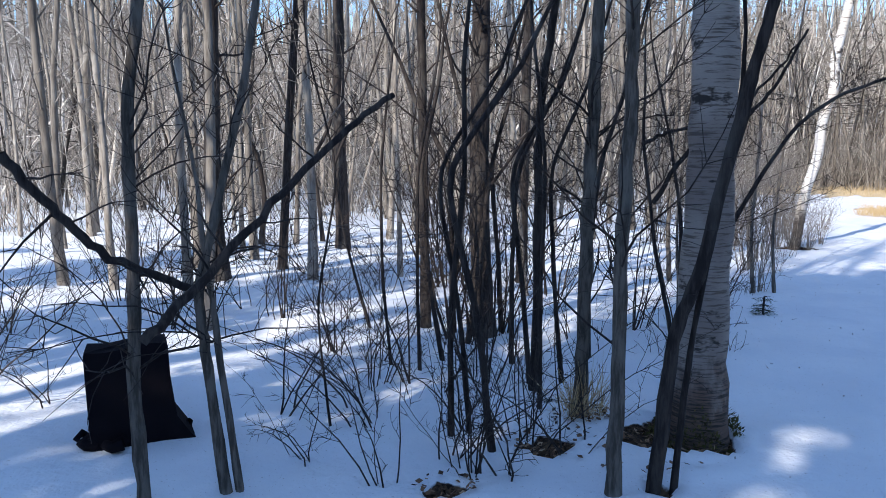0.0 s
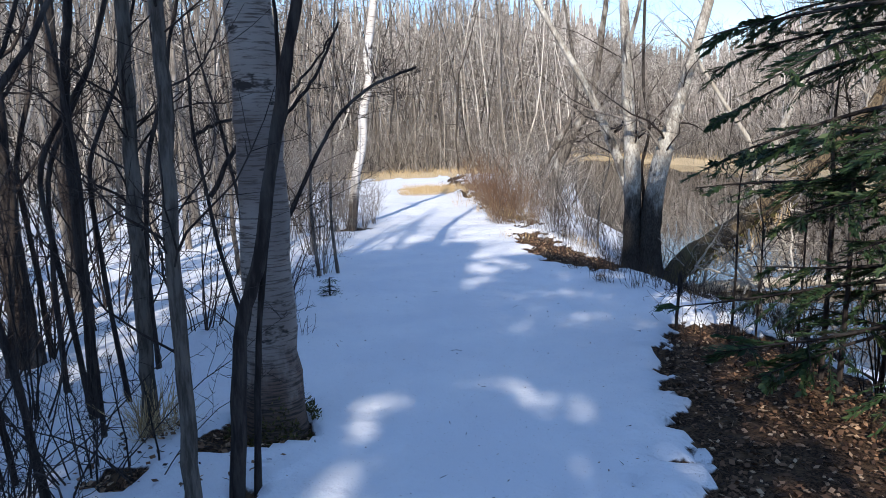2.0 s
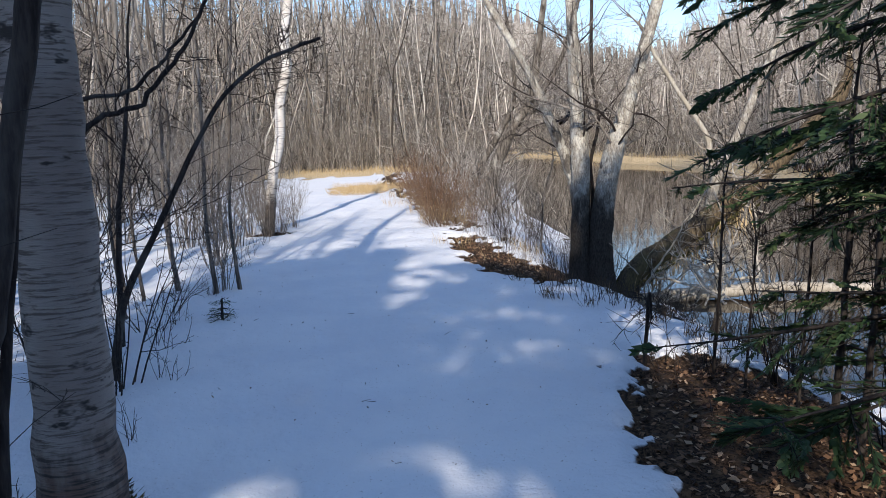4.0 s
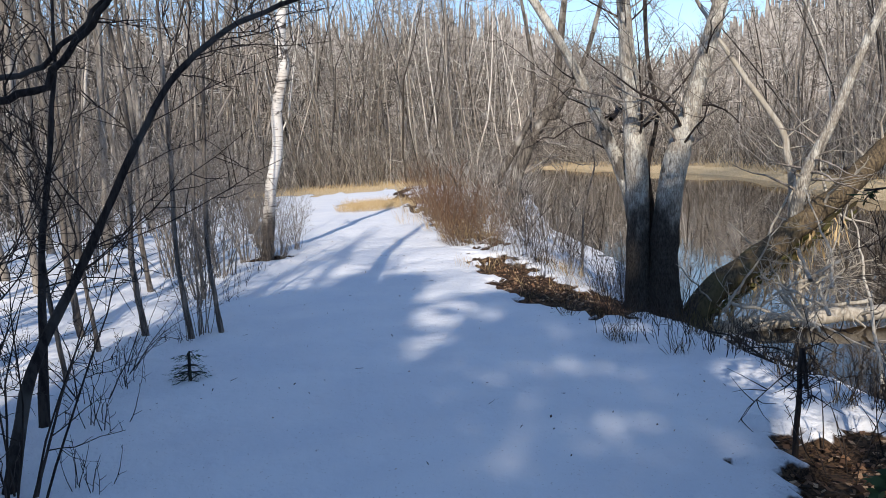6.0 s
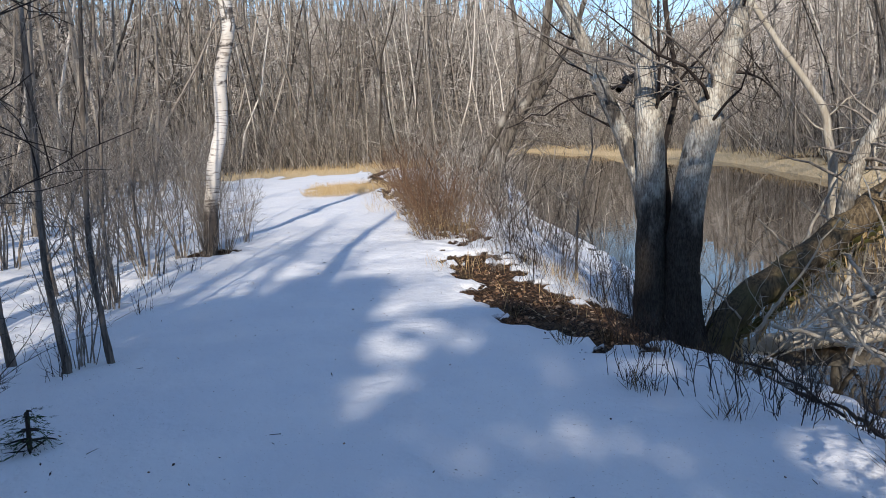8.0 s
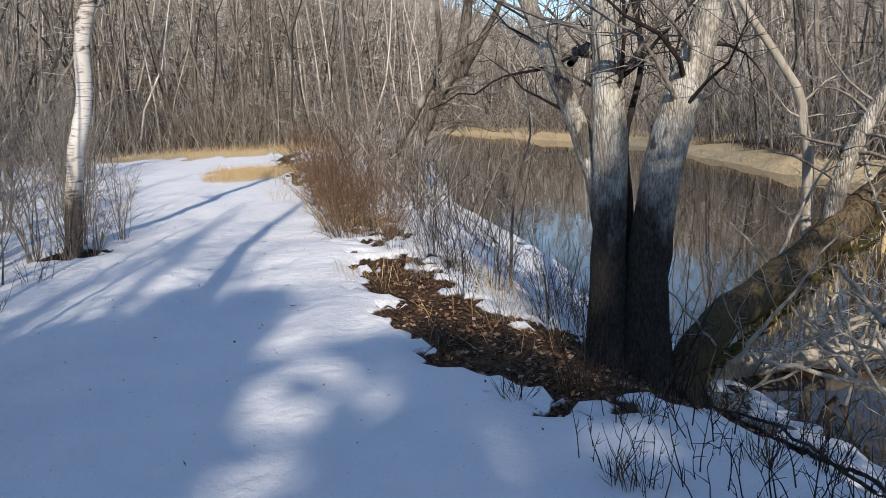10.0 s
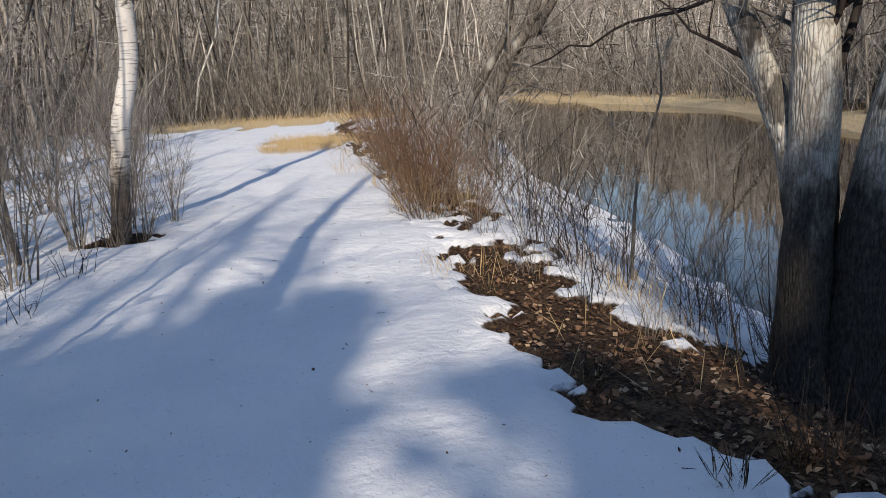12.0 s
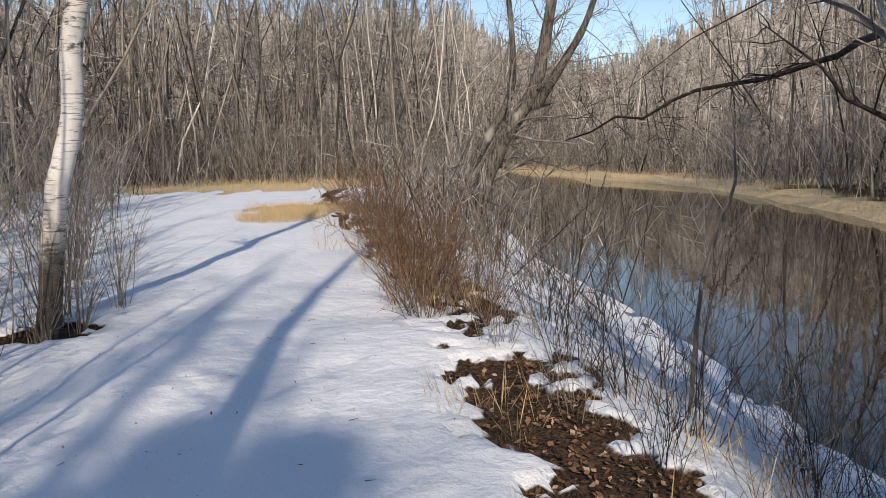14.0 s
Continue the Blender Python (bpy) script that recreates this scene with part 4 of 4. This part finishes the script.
for s, n, k, r in ((-7.0, 1.42, 1.0, 1.3),):
    plant(blunt, *sn(s, n), r, k)
discard(blunt)
discard(edge_spruce)
discard(tall)

# shrubs and thickets
DARKSHRUB = [shrub(100 + i, 11, 2.3 + 0.5 * (i % 2), 0.42, 0.0095, TWIG, "dense dark leafless shrub standing in snow", twigs=6) for i in range(4)]
GREYSHRUB = [shrub(110 + i, 16, 2.2 + 0.5 * (i % 2), 0.3, 0.01, TWIG_GREY, "leafless grey brown shrub of upright stems", twigs=6) for i in range(3)]
WIDE = [shrub(150 + i, 5, 1.8, 1.0, 0.009, TWIG, 'low sprawling dark leafless shrub in shaded snow', twigs=5, arch=-0.06) for i in range(3)]
REDSHRUB = [shrub(120 + i, 46, 1.2, 0.6, 0.005, (TWIG_RED, TWIG_MIXED, TWIG_RED)[i], "dense reddish brown shrub at the river bank", twigs=4, arch=-0.03) for i in range(3)]
WEED = [shrub(130 + i, 9, 0.55, 0.4, 0.004, TWIG, "dry dark weed stalks poking out of the snow", "dry_weed", "weed", 3, 0.0, "dry weeds") for i in range(3)]
CANE = [shrub(140 + i, 20, 1.3, 0.42, 0.0038, (TWIG_GREY, TWIG)[i], "thin grey canes on the river bank", twigs=4, group="bank canes") for i in range(2)]
rng = np.random.default_rng(7)
for x, y, k, size in ((0.1, 6.7, 0, 1.15), (0.5, 6.9, 1, 0.9), (0.3, 5.3, 1, 0.7),
                      (-0.9, 6.2, 3, 0.6), (-0.5, 5.2, 2, 0.55), (-1.6, 7.4, 0, 0.7), (-2.6, 7.0, 1, 0.6), (0.15, 3.7, 3, 0.55), (0.5, 4.2, 2, 0.6), (1.75, 6.9, 3, 0.8),
                      (2.0, 6.1, 2, 0.75), (1.2, 8.6, 1, 0.9), (-3.6, 8.4, 2, 0.8), (-3.4, 5.4, 1, 0.6), (0.0, 9.2, 0, 1.0)):
    plant(DARKSHRUB[k], x, y, rng.uniform(0, 6), size)
for x, y, k, size in ((3.7, 8.8, 1, 0.55), (4.3, 10.6, 0, 0.8), (5.0, 11.9, 2, 0.9), (5.7, 12.9, 0, 0.8), (6.3, 13.5, 1, 0.75), (6.05, 13.0, 2, 0.5), (6.35, 13.15, 0, 0.55), (6.8, 13.6, 1, 0.5), (6.5, 14.3, 2, 0.8),
                      (5.3, 13.6, 1, 1.0), (4.6, 12.6, 0, 1.1), (6.9, 15.4, 0, 0.8), (6.0, 15.6, 2, 1.1), (7.4, 17.0, 1, 0.9), (3.9, 14.0, 1, 1.2)):
    plant(GREYSHRUB[k], x, y, rng.uniform(0, 6), size)
for x, y, k, size in ((8.75, 11.95, 0, 0.95), (8.55, 11.55, 1, 0.8), (9.1, 12.4, 1, 1.1), (8.9, 11.3, 0, 0.8), (9.7, 13.3, 0, 1.15), (10.2, 14.1, 1, 1.1), (10.7, 15.1, 0, 1.1), (11.4, 16.2, 1, 1.2), (10.8, 14.2, 0, 1.0), (9.5, 12.2, 1, 0.9), (12.3, 17.4, 0, 1.2), (13.0, 18.6, 1, 1.3), (13.7, 20.2, 0, 1.2)):
    plant(REDSHRUB[int(rng.integers(3))], x, y, rng.uniform(0, 6), size)
for s, n, size in ((11.3, 1.1, 0.7), (11.9, 0.8, 0.8), (12.4, 0.6, 0.85), (12.9, 0.4, 0.8), (13.0, 1.0, 0.8), (12.0, 1.4, 0.7), (13.7, 0.4, 0.9), (11.4, 1.6, 0.6), (14.4, 0.5, 0.9), (10.9, 1.5, 0.6), (15.2, 0.2, 1.0), (12.7, 1.5, 0.6), (10.9, 0.7, 0.5), (11.5, 0.5, 0.6), (12.2, 0.25, 0.6), (13.4, 0.0, 0.7)):
    plant(CANE[int(rng.integers(2))], *sn(s, n), rng.uniform(0, 6), size)
for _ in range(10):
    s = rng.uniform(10.9, 16.5)
    plant(CANE[int(rng.uniform() < 0.3)], *sn(s, rng.uniform(0.3, 0.85) * np.interp(s, S_W, N_W) - 0.15), rng.uniform(0, 6), rng.uniform(0.4, 0.75))
for s, n, size in ((4.2, 3.2, 1.1), (5.6, 2.4, 1.2), (6.3, 2.0, 1.0), (4.9, 2.6, 1.1), (3.6, 2.9, 1.2), (6.9, 2.3, 0.9)):
    plant(DARKSHRUB[int(rng.integers(4))], *sn(s, n), rng.uniform(0, 6), size * 0.62)
for _ in range(34):
    x, y = rng.uniform(-4.2, 1.3), rng.uniform(4.3, 11.5)
    if math.hypot(x + 1.8, y - 4.2) > 0.8 and x * V[0] + y * V[1] < -2.3:
        plant(WIDE[int(rng.integers(3))], x, y, rng.uniform(0, 6), rng.uniform(0.5, 0.95))
for x, y, size in ((0.35, 3.75, 0.7), (0.15, 4.5, 0.6), (-0.35, 4.4, 0.65), (-0.7, 3.95, 0.5), (0.7, 3.95, 0.6), (-0.25, 3.5, 0.6), (-0.45, 4.9, 0.8), (0.0, 4.0, 0.7), (2.6, 7.6, 0.5), (2.9, 8.0, 0.5)):
    plant(WIDE[int(rng.integers(3))], x, y, rng.uniform(0, 6), size)
for _ in range(26):
    s = rng.uniform(6.2, 9.6)
    plant(WEED[int(rng.integers(3))], *sn(s, np.interp(s, S_R, N_R) + rng.uniform(0.15, 1.5)), rng.uniform(0, 6), rng.uniform(0.5, 0.95))
for s, n, size in ((8.35, 0.8, 0.6), (8.3, 1.05, 0.7), (8.0, 1.35, 0.65), (8.6, 0.75, 0.6), (7.6, 1.6, 0.6), (7.9, 1.75, 0.7), (7.3, 1.9, 0.7), (6.9, 1.75, 0.6), (8.9, 0.95, 0.7), (9.3, 1.25, 0.8), (9.6, 0.95, 0.6), (10.4, 0.3, 0.5), (7.0, 2.3, 0.8), (7.6, 2.2, 0.8), (8.4, 1.9, 0.8),
                   (6.2, 1.5, 0.7), (5.4, 1.4, 0.6), (7.8, -2.5, 0.7), (9.0, -2.6, 0.6), (10.6, -2.75, 0.6), (11.6, -3.0, 0.7), (6.2, -1.95, 0.6), (5.2, -1.75, 0.5), (12.6, -3.1, 0.8), (5.9, -2.3, 0.8), (7.0, -2.3, 0.8), (8.3, -2.9, 0.8)):
    plant(WEED[int(rng.integers(3))], *sn(s, n), rng.uniform(0, 6), size)
for ob in WIDE + DARKSHRUB + GREYSHRUB + REDSHRUB + WEED + CANE:
    discard(ob)

# the forest: bare trees left of the trail, beyond it and across the river
POLES = [pole_tree(200 + i, (11, 13, 12, 15, 12, 9, 10, 14)[i], (0.04, 0.06, 0.05, 0.08, 0.042, 0.026, 0.03, 0.075)[i]) for i in range(8)]
rng = np.random.default_rng(21)
spots = [np.array(q) for q in ((1.47, 4.22), (0.39, 6.76), (-2.84, 9.69), (-2.29, 10.66), (-1.73, 13.09), (1.0, 9.55), (6.12, 13.2))]
made = 0
while made < 290:
    a, d = rng.uniform(-48, 100), rng.uniform(5.5, 46) ** 1.0
    q = np.array((2.0, 3.0)) + d * np.array((math.sin(radians(a)), math.cos(radians(a))))
    s, n = q @ U, q @ V
    left = n < np.interp(s, S_L, N_L) - (1.8 + 0.06 * max(s, 0)) and s < 60
    ahead = s > 41 and n < np.interp(s, S_W, N_W) - 1.0
    over = n > np.interp(s, S_F, N_F) + 2.0
    if not (left or ahead or over) or min(np.hypot(*(q - o)) for o in spots) < 0.75:
        continue
    if left and s < 9 and n > -4.5:
        continue
    spots.append(q)
    kind = int(rng.integers(8))
    if left and d < 13:
        kind = (0, 4, 5, 6)[kind % 4]
    plant(POLES[kind], *q, rng.uniform(0, 6.28), rng.uniform(0.85, 1.25), 0, tuple(rng.normal(0, 0.035, 2)))
    made += 1


def broad_tree(seed, height, r):
    """A tall leafless tree with stout spreading limbs."""
    rng = np.random.default_rng(seed)
    ob = thing("broad_tree", (0, 0, 0), "unseen leafless hardwood with stout limbs, placed to cast limb shadows", "tree", "broad bare trees")
    p, _ = limb(rng, (0, 0, -0.25), (0, 0, 1), height, r, r, 14, 0.03, 0.04)
    rad = r * (1 - np.linspace(0, 1, 15)) ** 0.6 + 0.02
    rad[0] *= 1.4
    trunk = Bag()
    trunk.tube(p, rad, 10)
    part("trunk", trunk, BARK_POLE, ob)
    bags = []
    boughs(Bag(), rng, p, rad, 24, 0.5, 0.97, height * 0.27, 0.75, 0.07, 2, 9, 5, 0.17, 0.5, bags)
    limbs("branch", bags, BARK_POLE, ob)
    return ob


# behind the walk and unseen: placed so trunk and limb shadows fall on the trail
BROAD = [broad_tree(96 + i, 17.5, 0.2) for i in range(2)]
for s, n, k, size, turn in ((-8.2, -0.93, 0, 0.93, 0.6), (-11.5, -3.4, 1, 1.02, 1.0), (-12.5, 0.6, 1, 0.92, 3.0), (-11.0, -5.6, 0, 0.95, 4.4), (-9.6, -0.1, 1, 0.84, 5.2), (-13.5, -1.6, 0, 1.0, 2.2)):
    plant(BROAD[k], *sn(s, n), turn, size)
for ob in BROAD:
    discard(ob)
# more unseen poles behind the walk, added for their shadows on the snow
for s, n, k, size in ((-9, -8, 1, 1.0), (-14, -5.5, 3, 1.0), (-13, 5, 1, 1.0), (-8, -12, 1, 1.0), (-14, -1.9, 2, 1.4), (-15, 1.2, 7, 1.15), (-13, -3.5, 4, 1.35), (-10.5, 0.9, 0, 1.2)):
    plant(POLES[k], *sn(s, n), rng.uniform(0, 6.28), size)
for ob in POLES:
    discard(ob)


def open_sky(q):
    """How low the woods stay at a place: they part over the river beyond the bend."""
    bearing = math.degrees(math.atan2(q[0] - 3.8, q[1] - 5.0))
    gap = float(step(40.0, 50.0, bearing) * (1 - step(50.5, 64.0, bearing)))
    return gap, math.hypot(q[0] - 3.8, q[1] - 5.0)


def far_woods(name, seed, count, where, label):
    """Thin trunks with crooked limbs and twigs, too many and too far to count."""
    rng = np.random.default_rng(seed)
    bag = Bag()
    done = 0
    while done < count:
        q = where(rng)
        if q is None:
            continue
        done += 1
        z = ground_z(*q)
        gap, away = open_sky(q)
        h, r = rng.uniform(11, 19), rng.uniform(0.03, 0.08)
        h = min(h, h * (1 - gap) + gap * (2.0 + 0.15 * away * rng.uniform(0.6, 1.0)))
        p, rad = limb(rng, (q[0], q[1], z - 0.2), (rng.normal(0, 0.15), rng.normal(0, 0.15), 1), h, r, 0.012, 6, 0.14, 0.04)
        bag.tube(p, rad, 4)
        m, e = 26, 52
        f = rng.uniform(0.06, 0.99, m)
        at = np.stack([np.interp(f, np.linspace(0, 1, len(p)), p[:, i]) for i in range(3)], 1)
        g = rng.uniform(0, 6.28, m)
        way = np.stack([np.cos(g), np.sin(g), rng.uniform(-0.45, 0.9, m)], 1) * rng.uniform(0.5, 1.5, (m, 1)) * (1.25 - 0.6 * f)[:, None]
        elbow = at + way * 0.55
        tip = elbow + way * 0.6 + rng.normal(0, 0.28, (m, 3))
        bag.sticks(at, elbow, 0.017, 0.012)
        bag.sticks(elbow, tip, 0.012, 0.006)
        k = rng.integers(0, m, e)
        u = rng.uniform(0.1, 1, (e, 1))
        root = np.where(rng.uniform(size=(e, 1)) < 0.5, at[k] + (elbow - at)[k] * u, elbow[k] + (tip - elbow)[k] * u)
        bag.sticks(root, root + rng.normal(0, 0.36, (e, 3)) + (0, 0, 0.05), 0.009, 0.005)
    return tagged(part(name, bag, WOODS), label, "woods", kind="stuff")


def in_left(rng):
    a, d = rng.uniform(-50, 42), rng.uniform(24, 85)
    q = np.array((1.0, 1.0)) + d * np.array((math.sin(radians(a)), math.cos(radians(a))))
    s, n = q @ U, q @ V
    return q if n < np.interp(s, S_L, N_L) - 2.5 - 0.05 * max(s, 0) else None


def in_front(rng):
    s, n = rng.uniform(42, 95), rng.uniform(-26, 5)
    return sn(s, n) if n < np.interp(s, S_W, N_W) - 0.5 else None


def over_river(rng):
    s = rng.uniform(-6, 110)
    return sn(s, np.interp(s, S_F, N_F) + rng.uniform(2.5, 34))


def brush(name, seed, count, where, label, low=0.6, high=2.8):
    """Leafless undergrowth: stems and side twigs past counting."""
    rng = np.random.default_rng(seed)
    q = []
    while len(q) < count:
        c = where(rng)
        if c is not None:
            q += [c + rng.normal(0, 0.35, 2) for _ in range(6)]
    q = np.array(q)
    base = np.stack([q[:, 0], q[:, 1], land(q[:, 0], q[:, 1])[0] - 0.05], 1)
    h = rng.uniform(low, high, len(q))[:, None]
    way = np.concatenate([rng.normal(0, 0.4, (len(q), 2)), np.ones((len(q), 1))], 1) * h
    bag = Bag()
    bag.sticks(base, base + way, 0.011, 0.004)
    for k in range(4):
        at = base + way * rng.uniform(0.25, 0.95, (len(q), 1))
        side = np.concatenate([rng.normal(0, 0.35, (len(q), 2)), rng.uniform(0.1, 0.7, (len(q), 1))], 1) * h * 0.35
        bag.sticks(at, at + side, 0.006, 0.003)
    return tagged(part(name, bag, WOODS), label, "undergrowth", kind="stuff")


def under_left(rng):
    a, d = rng.uniform(-50, 40), rng.uniform(17, 60)
    q = np.array((1.0, 1.0)) + d * np.array((math.sin(radians(a)), math.cos(radians(a))))
    s, n = q @ U, q @ V
    return q if n < np.interp(s, S_L, N_L) - 1.0 - 0.03 * max(s, 0) else None


def under_front(rng):
    s, n = rng.uniform(40, 62), rng.uniform(-24, 3)
    return sn(s, n) if n < np.interp(s, S_W, N_W) - 0.5 else None


def under_bank(rng):
    s = rng.uniform(17, 40)
    return sn(s, np.interp(s, S_W, N_W) - rng.uniform(0.3, 2.8))


def under_across(rng):
    s = rng.uniform(0, 90)
    return sn(s, np.interp(s, S_F, N_F) + 1.3 + rng.uniform(0, 9))


brush("undergrowth_left", 36, 5400, under_left, "tangled leafless undergrowth in the wood", 0.5, 2.4)
brush("undergrowth_ahead", 37, 5000, under_front, "tangled leafless undergrowth beyond the clearing", 0.8, 3.2)
brush("undergrowth_bank", 38, 700, under_bank, "leafless brush along the near bank", 0.4, 1.7)
brush("undergrowth_across", 39, 7000, under_across, "leafless brush behind the far bank", 0.8, 3.4)
far_woods("woods_left", 31, 700, in_left, "crowded bare grey trunks of a winter wood")
far_woods("woods_bend", 34, 260, lambda g: sn(g.uniform(80, 102), g.uniform(-3, 18)), "bare trees closing off the river bend")
far_woods("woods_ahead", 32, 680, in_front, "crowded bare trunks where the trail ends")
far_woods("woods_across", 33, 850, over_river, "bare trees crowding the far river bank")


def distant_wood():
    """The wood going on far behind: a ragged grey-brown skyline all round."""
    rng = np.random.default_rng(95)
    a = np.linspace(0, 2 * math.pi, 3601)
    away = 118 + 14 * fbm(np.cos(a) * 3 + 9, np.sin(a) * 3 + 9, 3)
    x, y = 10 + away * np.sin(a), 14 + away * np.cos(a)
    gap = np.array([open_sky(q)[0] for q in zip(x, y)])
    top = (24 + 5 * fbm(a * 12, a * 0, 5) - 7 * rng.uniform(0, 1, len(a)) ** 2) * (1 - gap) + gap * (16.5 - 4 * rng.uniform(0, 1, len(a)) ** 2)
    low, high = np.stack([x, y, np.full(len(a), -3.0)], 1), np.stack([x, y, top], 1)
    m = len(a)
    i = np.arange(m - 1)
    bag = Bag()
    bag.add(np.concatenate([low, high]), np.stack([i, i + 1, i + 1 + m, i + m], -1))
    tagged(part("backdrop", bag, FARWOOD), "hazy grey brown mass of distant bare woods", "woods", kind="structure")


distant_wood()

# ---- ground litter ----
def scatter(name, seed, count, where, size, material, label, category, blade=False):
    rng = np.random.default_rng(seed)
    q = where(rng)[:count] if where is bare_ground else np.array([where(rng) for _ in range(count)])
    count = len(q)
    z = land(q[:, 0], q[:, 1])[0]
    base = np.stack([q[:, 0], q[:, 1], z], 1)
    bag = Bag()
    if blade:
        lean = rng.normal(0, 0.35, (count, 3)) * size
        lean[:, 2] = rng.uniform(0.4, 1.0, count) * size
        side = rng.normal(0, 1, (count, 3)) * (1, 1, 0.1)
        side *= 0.0026 / np.linalg.norm(side, axis=1)[:, None]
        bag.blades(base - (0, 0, 0.02), base + lean, side)
    else:
        d = rng.normal(0, 1, (count, 3)) * (1, 1, 0.3)
        d *= (size * rng.uniform(0.5, 1.1, count) / np.linalg.norm(d, axis=1))[:, None]
        side = np.cross(d, rng.normal(0, 0.35, (count, 3)) + (0, 0, 1)) * 0.32
        base = base + (0, 0, 0.012)
        bag.blades(base - d / 2 + rng.uniform(0, 0.012, (count, 1)) * (0, 0, 1), base + d / 2 + rng.uniform(0, 0.02, (count, 1)) * (0, 0, 1), side)
    return tagged(part(name, bag, material, smooth=False), label, category, kind="stuff")


def bare_ground(rng):
    """All the places for dead leaves at once."""
    s, n = rng.uniform(1.0, 14.5, 150000), rng.uniform(-2.2, 3.4, 150000)
    q = s[:, None] * U + n[:, None] * V
    ok = (n < np.interp(s, S_W, N_W) - 0.2) & (land(q[:, 0], q[:, 1])[1] < 0.35)
    return q[ok]


def few_spots(*spots):
    def pick(rng):
        x, y, r = spots[int(rng.integers(len(spots)))]
        a, d = rng.uniform(0, 6.28), r * math.sqrt(rng.uniform(0, 1))
        return np.array((x + d * math.cos(a), y + d * math.sin(a)))
    return pick


def far_bank(rng):
    s = rng.uniform(8, 75)
    return sn(s, np.interp(s, S_F, N_F) + rng.uniform(0.2, 1.9))


scatter("leaf_litter", 41, 17000, bare_ground, 0.042, LEAVES, "brown dead leaves on bare ground", "leaves")
scatter("leaf_piles", 42, 420, few_spots((0.02, 3.5, 0.16), (0.57, 4.1, 0.2), (1.1, 4.1, 0.5), (0.85, 4.5, 0.2)), 0.04, LEAVES, "small heaps of brown leaves melted out of snow", "leaves")
scatter("straw_grass", 43, 9000, few_spots((13.9, 22.3, 1.5), (18.5, 34.5, 4.5), (11.8, 20.0, 0.8), (21.5, 36, 4.0)), 0.24, STRAW, "dry straw grass where the trail bends", "grass", True)
scatter("bank_litter_grass", 46, 220, few_spots((7.4, 9.7, 0.35), (7.75, 8.45, 0.3), (7.1, 7.9, 0.6), (8.2, 9.3, 0.3), (8.0, 9.0, 0.5)), 0.26, STRAW, "sparse dry grass on the melted bank", "grass", True)
scatter("bank_grass", 44, 1100, few_spots((8.95, 11.9, 0.55), (9.9, 13.4, 0.7), (10.7, 15.2, 0.9), (0.85, 4.45, 0.12), (12.0, 17.2, 1.0)), 0.36, STRAW, "dry tan grass on the river bank", "grass", True)
scatter("far_bank_grass", 45, 9000, far_bank, 0.28, STRAW, "matted tan grass along the far bank", "grass", True)


def on_trail(rng):
    s = rng.uniform(2, 16)
    return sn(s, rng.uniform(np.interp(s, S_L, N_L), np.interp(s, S_R, N_R)))


scatter("snow_debris", 47, 330, on_trail, 0.016, LEAVES, "bits of bark and leaf scattered on the snow", "debris")


def snow_twigs():
    """Thin dead twigs dropped on the trail."""
    rng = np.random.default_rng(49)
    q = np.array([on_trail(rng) for _ in range(50)])
    z = land(q[:, 0], q[:, 1])[0]
    a, ln = rng.uniform(0, 6.28, len(q)), rng.uniform(0.015, 0.06, len(q))
    base = np.stack([q[:, 0], q[:, 1], z + 0.004], 1)
    bag = Bag()
    bag.sticks(base, base + np.stack([np.cos(a) * ln, np.sin(a) * ln, rng.uniform(0.0, 0.25, len(q)) * ln], 1), 0.0022, 0.001)
    tagged(part("twig_litter", bag, TWIG), "thin dead twigs dropped on the snow", "twigs", kind="stuff")


TUFTS = [(*sn(s, n), 0.07) for s, n in ((8.4, 0.75), (8.5, 1.3), (9.3, 0.5), (7.9, 1.05), (9.0, 1.0), (7.4, 1.5), (8.1, 1.7), (9.5, 0.8), (10.2, 0.25), (6.9, 1.6), (11.8, -0.1), (9.1, 1.35))]
snow_twigs()
scatter("edge_grass", 50, 480, few_spots(*TUFTS), 0.16, EDGE, "short dark dry grass along the melting edge", "grass", True)
